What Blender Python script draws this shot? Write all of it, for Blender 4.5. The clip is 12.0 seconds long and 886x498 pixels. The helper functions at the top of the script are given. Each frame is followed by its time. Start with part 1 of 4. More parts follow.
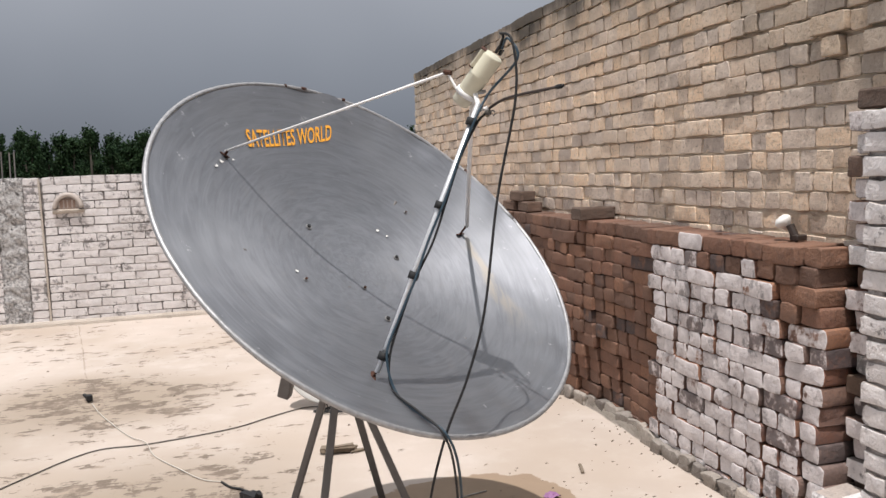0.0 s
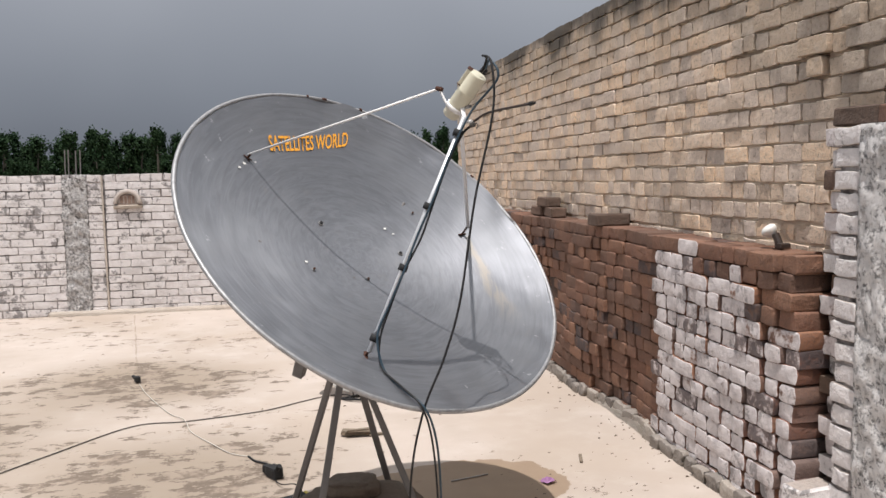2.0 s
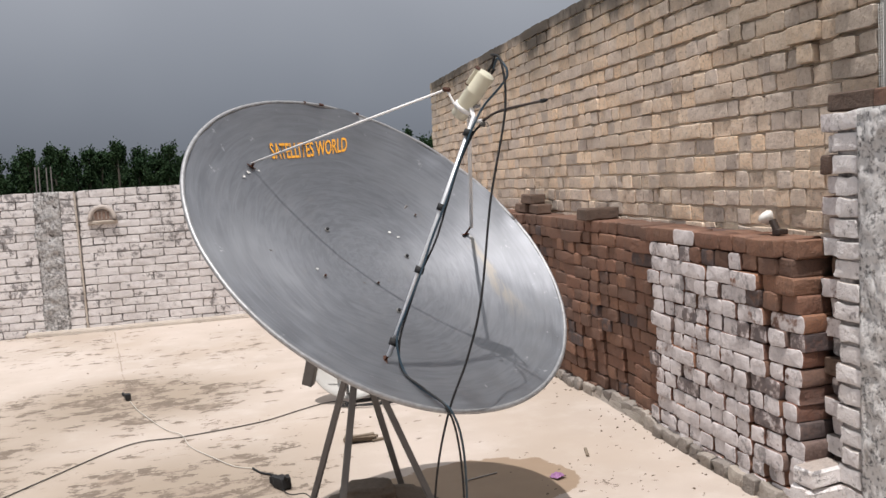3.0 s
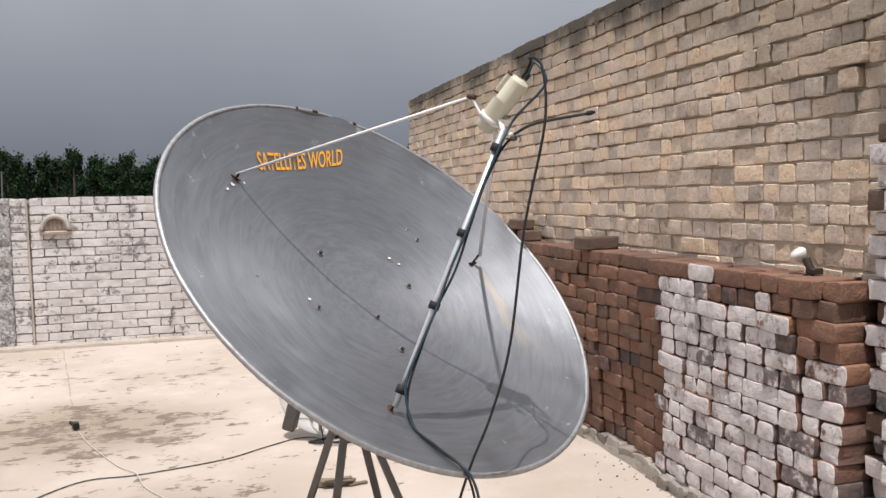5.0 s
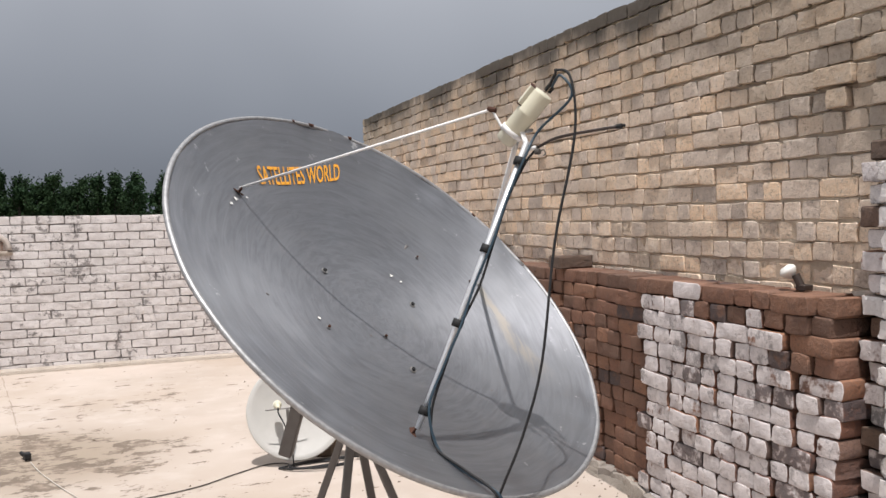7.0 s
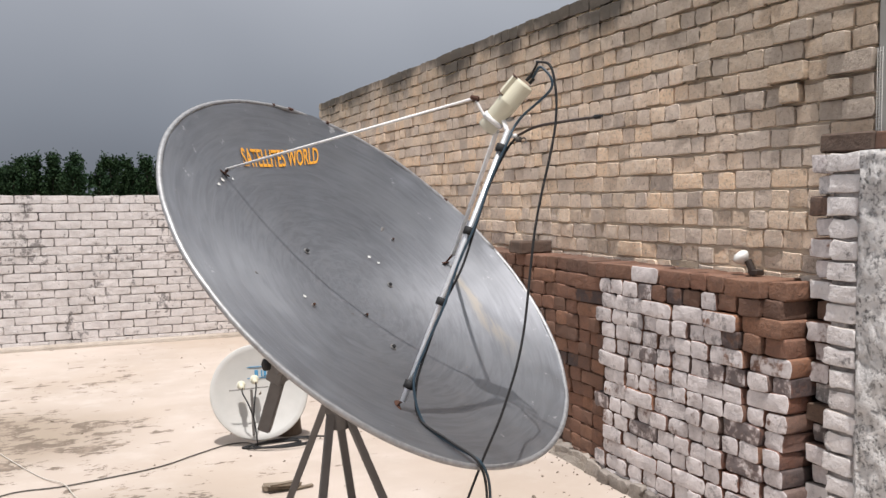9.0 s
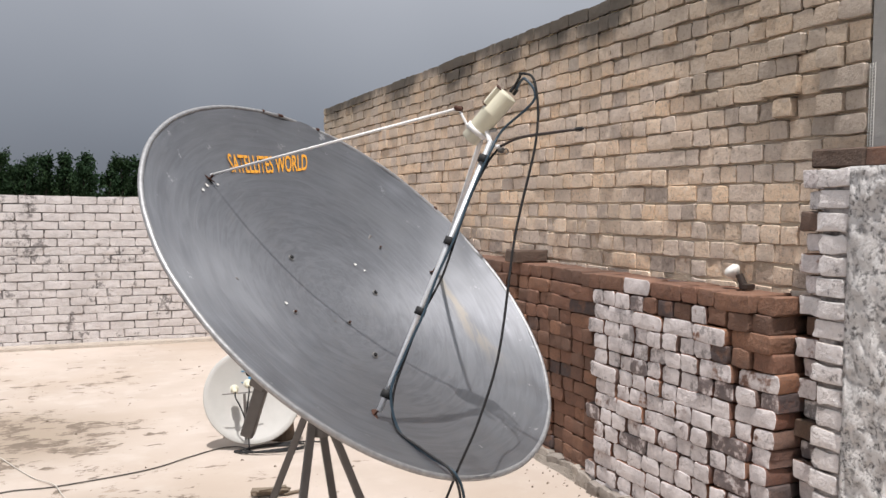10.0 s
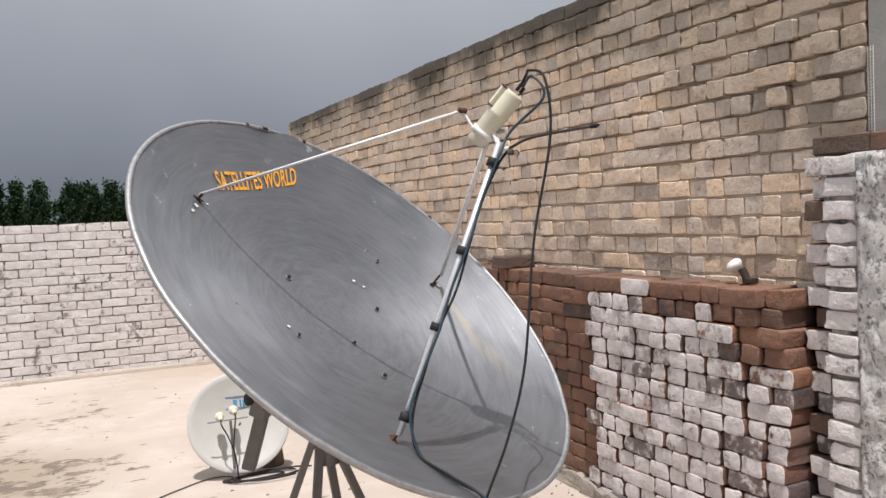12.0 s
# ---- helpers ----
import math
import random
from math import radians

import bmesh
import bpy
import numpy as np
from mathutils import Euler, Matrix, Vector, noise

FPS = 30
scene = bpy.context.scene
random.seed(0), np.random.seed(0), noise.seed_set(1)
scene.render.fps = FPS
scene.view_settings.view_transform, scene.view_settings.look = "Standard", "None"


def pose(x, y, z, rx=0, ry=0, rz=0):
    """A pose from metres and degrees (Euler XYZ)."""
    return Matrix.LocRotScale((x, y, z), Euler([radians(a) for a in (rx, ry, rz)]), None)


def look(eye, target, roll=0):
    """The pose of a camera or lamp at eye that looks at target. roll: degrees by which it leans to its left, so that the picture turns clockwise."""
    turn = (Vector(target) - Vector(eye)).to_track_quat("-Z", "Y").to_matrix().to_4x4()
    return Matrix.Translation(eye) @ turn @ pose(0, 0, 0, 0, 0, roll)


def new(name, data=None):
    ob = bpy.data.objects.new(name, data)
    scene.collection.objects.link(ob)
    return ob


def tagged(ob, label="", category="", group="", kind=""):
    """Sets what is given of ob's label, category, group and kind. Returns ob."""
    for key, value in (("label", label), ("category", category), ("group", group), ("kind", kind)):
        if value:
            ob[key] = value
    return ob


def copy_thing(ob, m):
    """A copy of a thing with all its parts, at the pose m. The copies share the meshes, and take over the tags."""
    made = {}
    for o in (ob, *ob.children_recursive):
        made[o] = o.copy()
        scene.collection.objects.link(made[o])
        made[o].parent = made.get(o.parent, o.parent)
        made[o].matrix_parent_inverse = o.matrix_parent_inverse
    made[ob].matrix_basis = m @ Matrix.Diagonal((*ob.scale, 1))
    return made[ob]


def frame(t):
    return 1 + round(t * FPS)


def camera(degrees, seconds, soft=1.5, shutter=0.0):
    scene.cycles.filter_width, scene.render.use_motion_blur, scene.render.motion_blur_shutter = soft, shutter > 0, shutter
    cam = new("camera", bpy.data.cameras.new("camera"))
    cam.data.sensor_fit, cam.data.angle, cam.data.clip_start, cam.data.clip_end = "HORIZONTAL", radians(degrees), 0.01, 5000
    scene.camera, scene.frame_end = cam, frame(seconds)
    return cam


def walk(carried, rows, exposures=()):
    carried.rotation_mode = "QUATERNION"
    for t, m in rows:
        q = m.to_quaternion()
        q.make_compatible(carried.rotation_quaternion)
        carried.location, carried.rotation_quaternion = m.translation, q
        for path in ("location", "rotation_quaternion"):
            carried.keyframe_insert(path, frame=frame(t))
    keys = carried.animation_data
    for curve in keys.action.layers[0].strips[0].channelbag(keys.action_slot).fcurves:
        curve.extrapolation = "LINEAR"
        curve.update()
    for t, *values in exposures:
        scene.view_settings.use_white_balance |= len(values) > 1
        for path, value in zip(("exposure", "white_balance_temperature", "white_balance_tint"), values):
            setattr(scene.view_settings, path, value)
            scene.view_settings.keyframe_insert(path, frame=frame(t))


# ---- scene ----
cam = camera(54.7, 12.0)
PATH = [
    (0, (0.017, 0.079, 1.491), (0.555, 1.995, 1.299), -2.1),
    (0.5, (0.017, -0.054, 1.489), (0.53, 1.872, 1.32), -2.4),
    (1, (0.042, -0.156, 1.494), (0.551, 1.773, 1.347), -2.1),
    (1.5, (0.095, -0.209, 1.494), (0.612, 1.718, 1.358), -1.1),
    (2, (0.154, -0.284, 1.487), (0.562, 1.666, 1.31), -0.9),
    (2.5, (0.119, -0.296, 1.487), (0.509, 1.655, 1.289), -1.5),
    (3, (0.0, -0.246, 1.49), (0.484, 1.686, 1.314), -3.3),
    (3.2, (-0.039, -0.225, 1.479), (0.47, 1.703, 1.314), -3.6),
    (5, (-0.065, 0.192, 1.492), (0.515, 2.102, 1.362), -1.2),
    (5.5, (-0.151, 0.218, 1.494), (0.506, 2.102, 1.358), -3.0),
    (6, (-0.192, 0.237, 1.484), (0.54, 2.093, 1.345), -2.9),
    (6.5, (-0.233, 0.235, 1.476), (0.495, 2.094, 1.364), -0.4),
    (7, (-0.273, 0.338, 1.476), (0.455, 2.199, 1.394), -1.1),
    (7.2, (-0.281, 0.358, 1.483), (0.477, 2.207, 1.406), -1.9),
    (8.8, (-0.387, 0.288, 1.462), (0.45, 2.101, 1.352), -0.8),
    (9, (-0.417, 0.278, 1.47), (0.428, 2.088, 1.354), -0.3),
    (9.5, (-0.418, 0.249, 1.476), (0.423, 2.06, 1.366), 0.3),
    (10, (-0.342, 0.245, 1.481), (0.483, 2.063, 1.379), 0.7),
    (10.5, (-0.233, 0.247, 1.484), (0.549, 2.085, 1.387), 1.0),
    (11, (-0.207, 0.281, 1.476), (0.567, 2.122, 1.372), 0.4),
    (11.5, (-0.297, 0.37, 1.484), (0.551, 2.178, 1.384), -1.4),
    (12, (-0.407, 0.429, 1.482), (0.499, 2.21, 1.399), -2.3),
]
walk(cam, [(t, look(eye, target, roll)) for t, eye, target, roll in PATH], [(0.0, -0.03), (1.5, -0.02), (2.0, -0.08), (2.5, -0.16), (3.0, -0.10), (5.0, -0.02), (7.0, -0.03), (9.0, 0.02), (12.0, 0.0)])

# ---- light ----
SUN_DIR = Vector((-0.110, -0.266, 0.958)).normalized()
sun = new("sun", bpy.data.lights.new("sun", "SUN"))
sun.data.energy, sun.data.angle, sun.data.color = 4.6, radians(0.6), (1.0, 0.955, 0.925)
sun.matrix_world = look(SUN_DIR * 30, (0, 0, 0))

world = bpy.data.worlds.new("world")
scene.world = world
world.use_nodes = True
wt = world.node_tree
wt.nodes.clear()
w_out = wt.nodes.new("ShaderNodeOutputWorld")
w_bg = wt.nodes.new("ShaderNodeBackground")
w_sky = wt.nodes.new("ShaderNodeTexSky")
w_sky.sky_type, w_sky.sun_disc = "NISHITA", False
w_sky.sun_elevation = math.asin(SUN_DIR.z)
w_sky.sun_rotation = math.atan2(SUN_DIR.x, SUN_DIR.y)
w_dim = wt.nodes.new("ShaderNodeVectorMath")
w_dim.operation = "SCALE"
w_dim.inputs["Scale"].default_value = 0.06
w_co = wt.nodes.new("ShaderNodeTexCoord")
w_sep = wt.nodes.new("ShaderNodeSeparateXYZ")
w_noise = wt.nodes.new("ShaderNodeTexNoise")
w_noise.inputs["Scale"].default_value, w_noise.inputs["Detail"].default_value = 2.2, 3.0
w_add = wt.nodes.new("ShaderNodeMath")
w_add.operation = "MULTIPLY_ADD"
w_add.inputs[1].default_value = 0.16
w_ramp = wt.nodes.new("ShaderNodeValToRGB")
w_ramp.color_ramp.elements[0].position, w_ramp.color_ramp.elements[0].color = 0.09, (0.160, 0.177, 0.218, 1)
w_ramp.color_ramp.elements[1].position, w_ramp.color_ramp.elements[1].color = 1.0, (1.08, 1.10, 1.135, 1)
w_mid = w_ramp.color_ramp.elements.new(0.36)
w_mid.color = (0.475, 0.495, 0.545, 1)
w_mix = wt.nodes.new("ShaderNodeMixRGB")
w_mix.inputs["Fac"].default_value = 0.93
wt.links.new(w_co.outputs["Generated"], w_sep.inputs[0])
wt.links.new(w_co.outputs["Generated"], w_noise.inputs["Vector"])
wt.links.new(w_noise.outputs["Fac"], w_add.inputs[0])
wt.links.new(w_sep.outputs["Z"], w_add.inputs[2])
wt.links.new(w_add.outputs[0], w_ramp.inputs["Fac"])
wt.links.new(w_sky.outputs["Color"], w_dim.inputs[0])
wt.links.new(w_dim.outputs[0], w_mix.inputs["Color1"])
wt.links.new(w_ramp.outputs["Color"], w_mix.inputs["Color2"])
wt.links.new(w_mix.outputs["Color"], w_bg.inputs["Color"])
wt.links.new(w_bg.outputs[0], w_out.inputs["Surface"])


# ---- materials ----
class Mat:
    """A principled material with short calls for its nodes."""

    def __init__(self, name, rough=0.8, metal=0.0, spec=0.4):
        self.m = bpy.data.materials.new(name)
        self.m.use_nodes = True
        self.t = self.m.node_tree
        self.p = self.t.nodes["Principled BSDF"]
        self.p.inputs["Roughness"].default_value = rough
        self.p.inputs["Metallic"].default_value = metal
        self.p.inputs["Specular IOR Level"].default_value = spec
        self.geo = self.t.nodes.new("ShaderNodeNewGeometry")
        self.pos = self.geo.outputs["Position"]

    def put(self, a, b):
        if hasattr(a, "is_linked"):
            self.t.links.new(a, b)
        else:
            b.default_value = a

    def col(self, c):
        return (*c, 1.0) if isinstance(c, tuple) and len(c) == 3 else c

    def scaled(self, v, s):
        n = self.t.nodes.new("ShaderNodeVectorMath")
        n.operation = "MULTIPLY"
        self.put(v, n.inputs[0])
        n.inputs[1].default_value = s
        return n.outputs[0]

    def noise(self, scale, detail=4.0, rough=0.6, vec=None, stretch=None, warp=0.0):
        v = vec if vec is not None else self.pos
        if stretch:
            v = self.scaled(v, stretch)
        n = self.t.nodes.new("ShaderNodeTexNoise")
        self.put(v, n.inputs["Vector"])
        n.inputs["Scale"].default_value, n.inputs["Detail"].default_value = scale, detail
        n.inputs["Roughness"].default_value, n.inputs["Distortion"].default_value = rough, warp
        return n.outputs["Fac"]

    def math(self, op, a, b=0.0, c=0.0):
        n = self.t.nodes.new("ShaderNodeMath")
        n.operation = op
        for i, v in enumerate((a, b, c)):
            self.put(v, n.inputs[i])
        return n.outputs[0]

    def step(self, v, lo, hi):
        n = self.t.nodes.new("ShaderNodeMapRange")
        n.interpolation_type = "SMOOTHSTEP"
        self.put(v, n.inputs["Value"])
        n.inputs["From Min"].default_value, n.inputs["From Max"].default_value = lo, hi
        return n.outputs["Result"]

    def mix(self, f, a, b, mode="MIX"):
        n = self.t.nodes.new("ShaderNodeMixRGB")
        n.blend_type = mode
        self.put(f, n.inputs["Fac"])
        self.put(self.col(a), n.inputs["Color1"])
        self.put(self.col(b), n.inputs["Color2"])
        return n.outputs["Color"]

    def xyz(self, v):
        n = self.t.nodes.new("ShaderNodeSeparateXYZ")
        self.put(v, n.inputs[0])
        return n.outputs

    def rnd(self, seed=0.0):
        """One random number for each piece, single or joined."""
        o = self.t.nodes.new("ShaderNodeObjectInfo")
        s = self.math("ADD", o.outputs["Random"], self.geo.outputs["Random Per Island"])
        return self.math("FRACT", self.math("MULTIPLY_ADD", s, 1.0 + seed * 7.31, seed))

    def color(self, c):
        self.put(self.col(c), self.p.inputs["Base Color"])
        return self

    def rough(self, v):
        self.put(v, self.p.inputs["Roughness"])
        return self

    def bump(self, h, strength=0.5, dist=0.005):
        n = self.t.nodes.new("ShaderNodeBump")
        n.inputs["Strength"].default_value, n.inputs["Distance"].default_value = strength, dist
        self.put(h, n.inputs["Height"])
        self.t.links.new(n.outputs[0], self.p.inputs["Normal"])
        return self


def plain(name, a, b, rough=0.6, metal=0.0, scale=30.0, bump=0.15):
    m = Mat(name, rough, metal)
    n = m.noise(scale, 5)
    m.color(m.mix(n, a, b))
    return m.bump(n, bump, 0.002).m


def brick_mat(name, tones, dirt, paint=None, paint_lo=0.45, top=None, odds=0.6, relief=0.012, grit=0.4, soot=0.0):
    """Fired brick: a tone for each piece, pores and stains; paint covers the faces that look to the yard."""
    m = Mat(name, 0.9, 0.0, 0.25)
    r = m.rnd()
    c = m.mix(m.step(r, 0.1, 0.55), tones[0], tones[1])
    c = m.mix(m.step(r, 0.6, 0.95), c, tones[2])
    fine, mid, big = m.noise(90, 5), m.noise(17, 5, 0.65), m.noise(2.3, 4)
    c = m.mix(m.math("MULTIPLY", m.step(fine, 0.42, 0.7), grit), c, dirt)
    if grit > 0.41:
        c = m.mix(m.math("MULTIPLY", m.step(m.noise(38, 5, 0.7), 0.5, 0.64), 0.3), c, dirt)
        c = m.mix(m.math("MULTIPLY", m.step(m.noise(27, 5, 0.7, stretch=(1, 1, 1.6)), 0.5, 0.66), 0.4), c, (0.84, 0.72, 0.585))
        c = m.mix(m.math("MULTIPLY", m.step(m.noise(50, 6, 0.78), 0.555, 0.61), 0.68), c, (0.22, 0.18, 0.145))
    c = m.mix(m.math("MULTIPLY", m.step(mid, 0.5, 0.72), 0.55), c, tones[3])
    c = m.mix(m.math("MULTIPLY", m.step(big, 0.45, 0.75), 0.4), c, dirt)
    odd = m.rnd(0.71)
    c = m.mix(m.math("MULTIPLY", m.step(odd, 0.88, 0.93), m.math("MULTIPLY", m.step(mid, 0.3, 0.55), odds)), c, (0.075, 0.065, 0.068))
    if paint:
        nx = m.xyz(m.geo.outputs["Normal"])
        facing = m.math("MAXIMUM", m.math("MULTIPLY", nx["X"], -1.0), m.math("MULTIPLY", nx["Y"], -1.0) if paint[2] else -1.0)
        r2 = m.rnd(0.37)
        worn = m.math("MULTIPLY_ADD", r2, 0.16, m.math("MULTIPLY_ADD", mid, 0.6, m.math("MULTIPLY", m.noise(5.5, 4), 0.4)))
        cover = m.math("MULTIPLY", m.step(facing, 0.25, 0.6), m.math("SUBTRACT", 1.0, m.step(worn, paint_lo + 0.1, paint_lo + 0.2)))
        pc = m.mix(m.step(m.noise(9, 5, 0.7), 0.35, 0.7), paint[0], paint[1])
        pc = m.mix(m.math("MULTIPLY", m.step(fine, 0.55, 0.75), 0.4), pc, (0.2, 0.18, 0.18))
        pc = m.mix(m.math("MULTIPLY", m.step(m.noise(1.1, 5, 0.65, stretch=(1, 1, 0.6)), 0.47, 0.68), 0.4), pc, (0.36, 0.335, 0.325))
        if soot:
            # sooty blotches that run over the joints
            where = m.math("MULTIPLY_ADD", m.noise(12, 6, 0.75), 0.62, m.math("MULTIPLY", m.noise(3.1, 3, 0.5), 0.38))
            west = m.step(m.math("MULTIPLY", m.xyz(m.pos)["X"], -1.0), 1.3, 2.3)
            pc = m.mix(m.math("MULTIPLY", m.step(m.math("MULTIPLY_ADD", west, 0.045, where), 0.545, 0.60), soot), pc, (0.13, 0.12, 0.12))
        c = m.mix(m.math("MULTIPLY", cover, m.math("SUBTRACT", 1.0, m.math("MULTIPLY", m.step(odd, 0.90, 0.94), m.math("MULTIPLY", m.step(mid, 0.35, 0.5), odds)))), c, pc)
    if top:
        near = m.math("MULTIPLY", m.math("MAXIMUM", m.math("SUBTRACT", 3.7, m.xyz(m.pos)["Y"]), 0.0), 0.7)
        zz = m.math("MULTIPLY_ADD", m.noise(1.1, 5, 0.7, stretch=(1, 1, 0.6)), 1.3, m.math("ADD", m.xyz(m.pos)["Z"], near))
        c = m.mix(m.math("MULTIPLY", m.step(zz, top - 0.12, top + 0.30), 0.52), c, (0.27, 0.235, 0.195))
        z = m.math("MULTIPLY_ADD", m.noise(1.7, 5, 0.65, stretch=(1, 1, 0.5)), 0.9, m.xyz(m.pos)["Z"])
        c = m.mix(m.math("MULTIPLY", m.step(z, top, top + 0.24), 0.9), c, (0.075, 0.068, 0.06))
    m.color(c)
    h = m.math("MULTIPLY_ADD", mid, 1.0, m.math("MULTIPLY", fine, 0.35))
    return m.bump(m.math("MULTIPLY_ADD", m.noise(11, 4, 0.6), 1.3, h), 0.9, relief).m


M_TAN = brick_mat("buff_brick", ((0.73, 0.575, 0.44), (0.59, 0.495, 0.425), (0.80, 0.595, 0.42), (0.74, 0.64, 0.555)), (0.40, 0.335, 0.275), top=2.80, odds=0.35, relief=0.0065, grit=0.42)
M_RED = brick_mat("red_brick", ((0.215, 0.114, 0.079), (0.155, 0.091, 0.067), (0.265, 0.142, 0.093), (0.135, 0.088, 0.071)), (0.095, 0.07, 0.06), odds=0.8, relief=0.012)
M_OLD = brick_mat("old_dark_brick", ((0.15, 0.10, 0.075), (0.12, 0.085, 0.068), (0.18, 0.115, 0.085), (0.08, 0.065, 0.055)), (0.07, 0.055, 0.048))
M_PILE = brick_mat("painted_pile_brick", ((0.23, 0.11, 0.075), (0.2, 0.14, 0.12), (0.3, 0.15, 0.09), (0.12, 0.085, 0.08)), (0.10, 0.085, 0.085),
                   paint=((0.71, 0.66, 0.655), (0.49, 0.45, 0.45), False), paint_lo=0.58, odds=0.85, relief=0.009, soot=0.6)
M_BASE = brick_mat("limed_base_stone", ((0.36, 0.32, 0.28), (0.27, 0.24, 0.215), (0.42, 0.37, 0.32), (0.45, 0.41, 0.36)), (0.17, 0.145, 0.125), odds=0.4, relief=0.02)
M_WHITE = brick_mat("whitewashed_brick", ((0.42, 0.36, 0.32), (0.33, 0.29, 0.27), (0.40, 0.31, 0.27), (0.24, 0.22, 0.215)), (0.2, 0.185, 0.18),
                    paint=((0.72, 0.685, 0.675), (0.62, 0.585, 0.58), True), paint_lo=0.66, odds=0.0, soot=0.75)


def mortar_mat(name, a, b, c, rough_bump=1.0, scale=30, hard=False, pit=(0.32, 0.68)):
    m = Mat(name, 0.95, 0.0, 0.2)
    n, k = m.noise(scale, 6, 0.7), m.noise(3.1, 4)
    col = m.mix(m.step(n, *pit) if hard else n, a, b)
    col = m.mix(m.math("MULTIPLY", m.step(k, 0.45, 0.7), 0.6), col, c)
    m.color(col)
    return m.bump(n, rough_bump, 0.02).m


M_MORTAR_TAN = mortar_mat("buff_mortar", (0.72, 0.585, 0.455), (0.92, 0.78, 0.62), (0.70, 0.57, 0.45), 0.35, 45)
M_MORTAR_DARK = mortar_mat("dark_gap", (0.075, 0.05, 0.04), (0.13, 0.085, 0.065), (0.09, 0.075, 0.07))
M_MORTAR_WHITE = mortar_mat("grey_mortar", (0.05, 0.045, 0.044), (0.46, 0.43, 0.42), (0.20, 0.185, 0.18), 1.0, 9, True)
M_RUBBLE = mortar_mat("rough_concrete", (0.16, 0.153, 0.153), (0.70, 0.68, 0.67), (0.62, 0.605, 0.60), 1.0, 40, True, (0.36, 0.52))
M_CONCRETE = mortar_mat("grey_concrete", (0.30, 0.295, 0.285), (0.37, 0.36, 0.345), (0.25, 0.245, 0.235), 0.25, 22)
M_GRIT = mortar_mat("stony_concrete", (0.13, 0.126, 0.126), (0.66, 0.64, 0.63), (0.52, 0.505, 0.495), 1.0, 42, True)
M_PLINTH = mortar_mat("lime_plinth", (0.48, 0.42, 0.36), (0.60, 0.535, 0.475), (0.34, 0.285, 0.235), 0.8, 40)


def floor_mat():
    m = Mat("limewashed_roof_floor", 0.85, 0.0, 0.3)
    big, mid, fine = m.noise(0.9, 4), m.noise(4.5, 5), m.noise(60, 5)
    c = m.mix(m.step(big, 0.35, 0.7), (0.475, 0.408, 0.360), (0.41, 0.347, 0.298))
    c = m.mix(m.math("MULTIPLY", m.step(mid, 0.45, 0.75), 0.5), c, (0.53, 0.475, 0.433))
    c = m.mix(m.math("MULTIPLY", m.step(fine, 0.5, 0.72), 0.18), c, (0.40, 0.335, 0.265))
    # brown wash around the worn places
    wide = m.noise(0.75, 3, 0.5, stretch=(1.0, 0.8, 1))
    c = m.mix(m.math("MULTIPLY", m.step(wide, 0.44, 0.64), 0.6), c, (0.385, 0.315, 0.255))
    for spot in ((-0.85, 6.15), (-0.35, 4.0), (-1.9, 4.9)):
        e = m.t.nodes.new("ShaderNodeVectorMath")
        e.operation = "DISTANCE"
        m.put(m.pos, e.inputs[0])
        e.inputs[1].default_value = (*spot, 0)
        near = m.math("SUBTRACT", 1.0, m.step(m.math("MULTIPLY_ADD", big, 0.8, e.outputs["Value"]), 0.65, 1.65))
        c = m.mix(m.math("MULTIPLY", near, 0.85), c, (0.275, 0.222, 0.17))
        worn = near if spot[0] == -0.85 else m.math("MAXIMUM", worn, near)
    # flakes where the lime has come off, longer across than along
    where = m.math("MULTIPLY", m.step(m.noise(0.62, 2, 0.5), 0.36, 0.56), m.math("SUBTRACT", 1.0, m.step(m.xyz(m.pos)["X"], -0.1, 0.9)))
    flakes = m.math("MULTIPLY_ADD", m.noise(16, 8, 0.7, stretch=(0.7, 1.2, 1)), 0.35, m.math("MULTIPLY", m.noise(4.6, 8, 0.72, stretch=(0.75, 1.2, 1), warp=0.2), 0.65))
    f = m.step(m.math("MULTIPLY_ADD", worn, 0.058, m.math("MULTIPLY_ADD", where, 0.05, flakes)), 0.598, 0.61)
    c = m.mix(m.math("MULTIPLY", f, 0.9), c, m.mix(m.step(m.noise(6.5, 5, 0.7), 0.47, 0.68), m.mix(fine, (0.09, 0.07, 0.056), (0.20, 0.155, 0.12)), (0.33, 0.265, 0.21)))
    # hairline crack from the parapet to the worn place
    gx, gy = m.xyz(m.pos)["X"], m.xyz(m.pos)["Y"]
    side = m.math("ABSOLUTE", m.math("ADD", m.math("MULTIPLY_ADD", gy, 0.144, m.math("MULTIPLY_ADD", m.noise(9, 5, 0.7), 0.06, gx)), -0.137))
    crack = m.math("MULTIPLY", m.math("SUBTRACT", 1.0, m.step(side, 0.002, 0.007)), m.math("MULTIPLY", m.step(gy, 6.2, 6.4), m.step(m.noise(5, 3), 0.35, 0.5)))
    c = m.mix(m.math("MULTIPLY", crack, 0.6), c, (0.2, 0.155, 0.12))
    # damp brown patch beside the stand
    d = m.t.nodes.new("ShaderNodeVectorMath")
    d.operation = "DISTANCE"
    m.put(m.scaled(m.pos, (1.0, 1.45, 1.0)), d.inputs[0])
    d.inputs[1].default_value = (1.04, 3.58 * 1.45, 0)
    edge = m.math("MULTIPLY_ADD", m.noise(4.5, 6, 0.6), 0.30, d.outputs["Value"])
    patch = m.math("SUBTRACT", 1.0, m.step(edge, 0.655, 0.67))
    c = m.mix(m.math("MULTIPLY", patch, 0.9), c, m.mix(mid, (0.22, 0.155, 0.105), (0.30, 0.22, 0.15)))
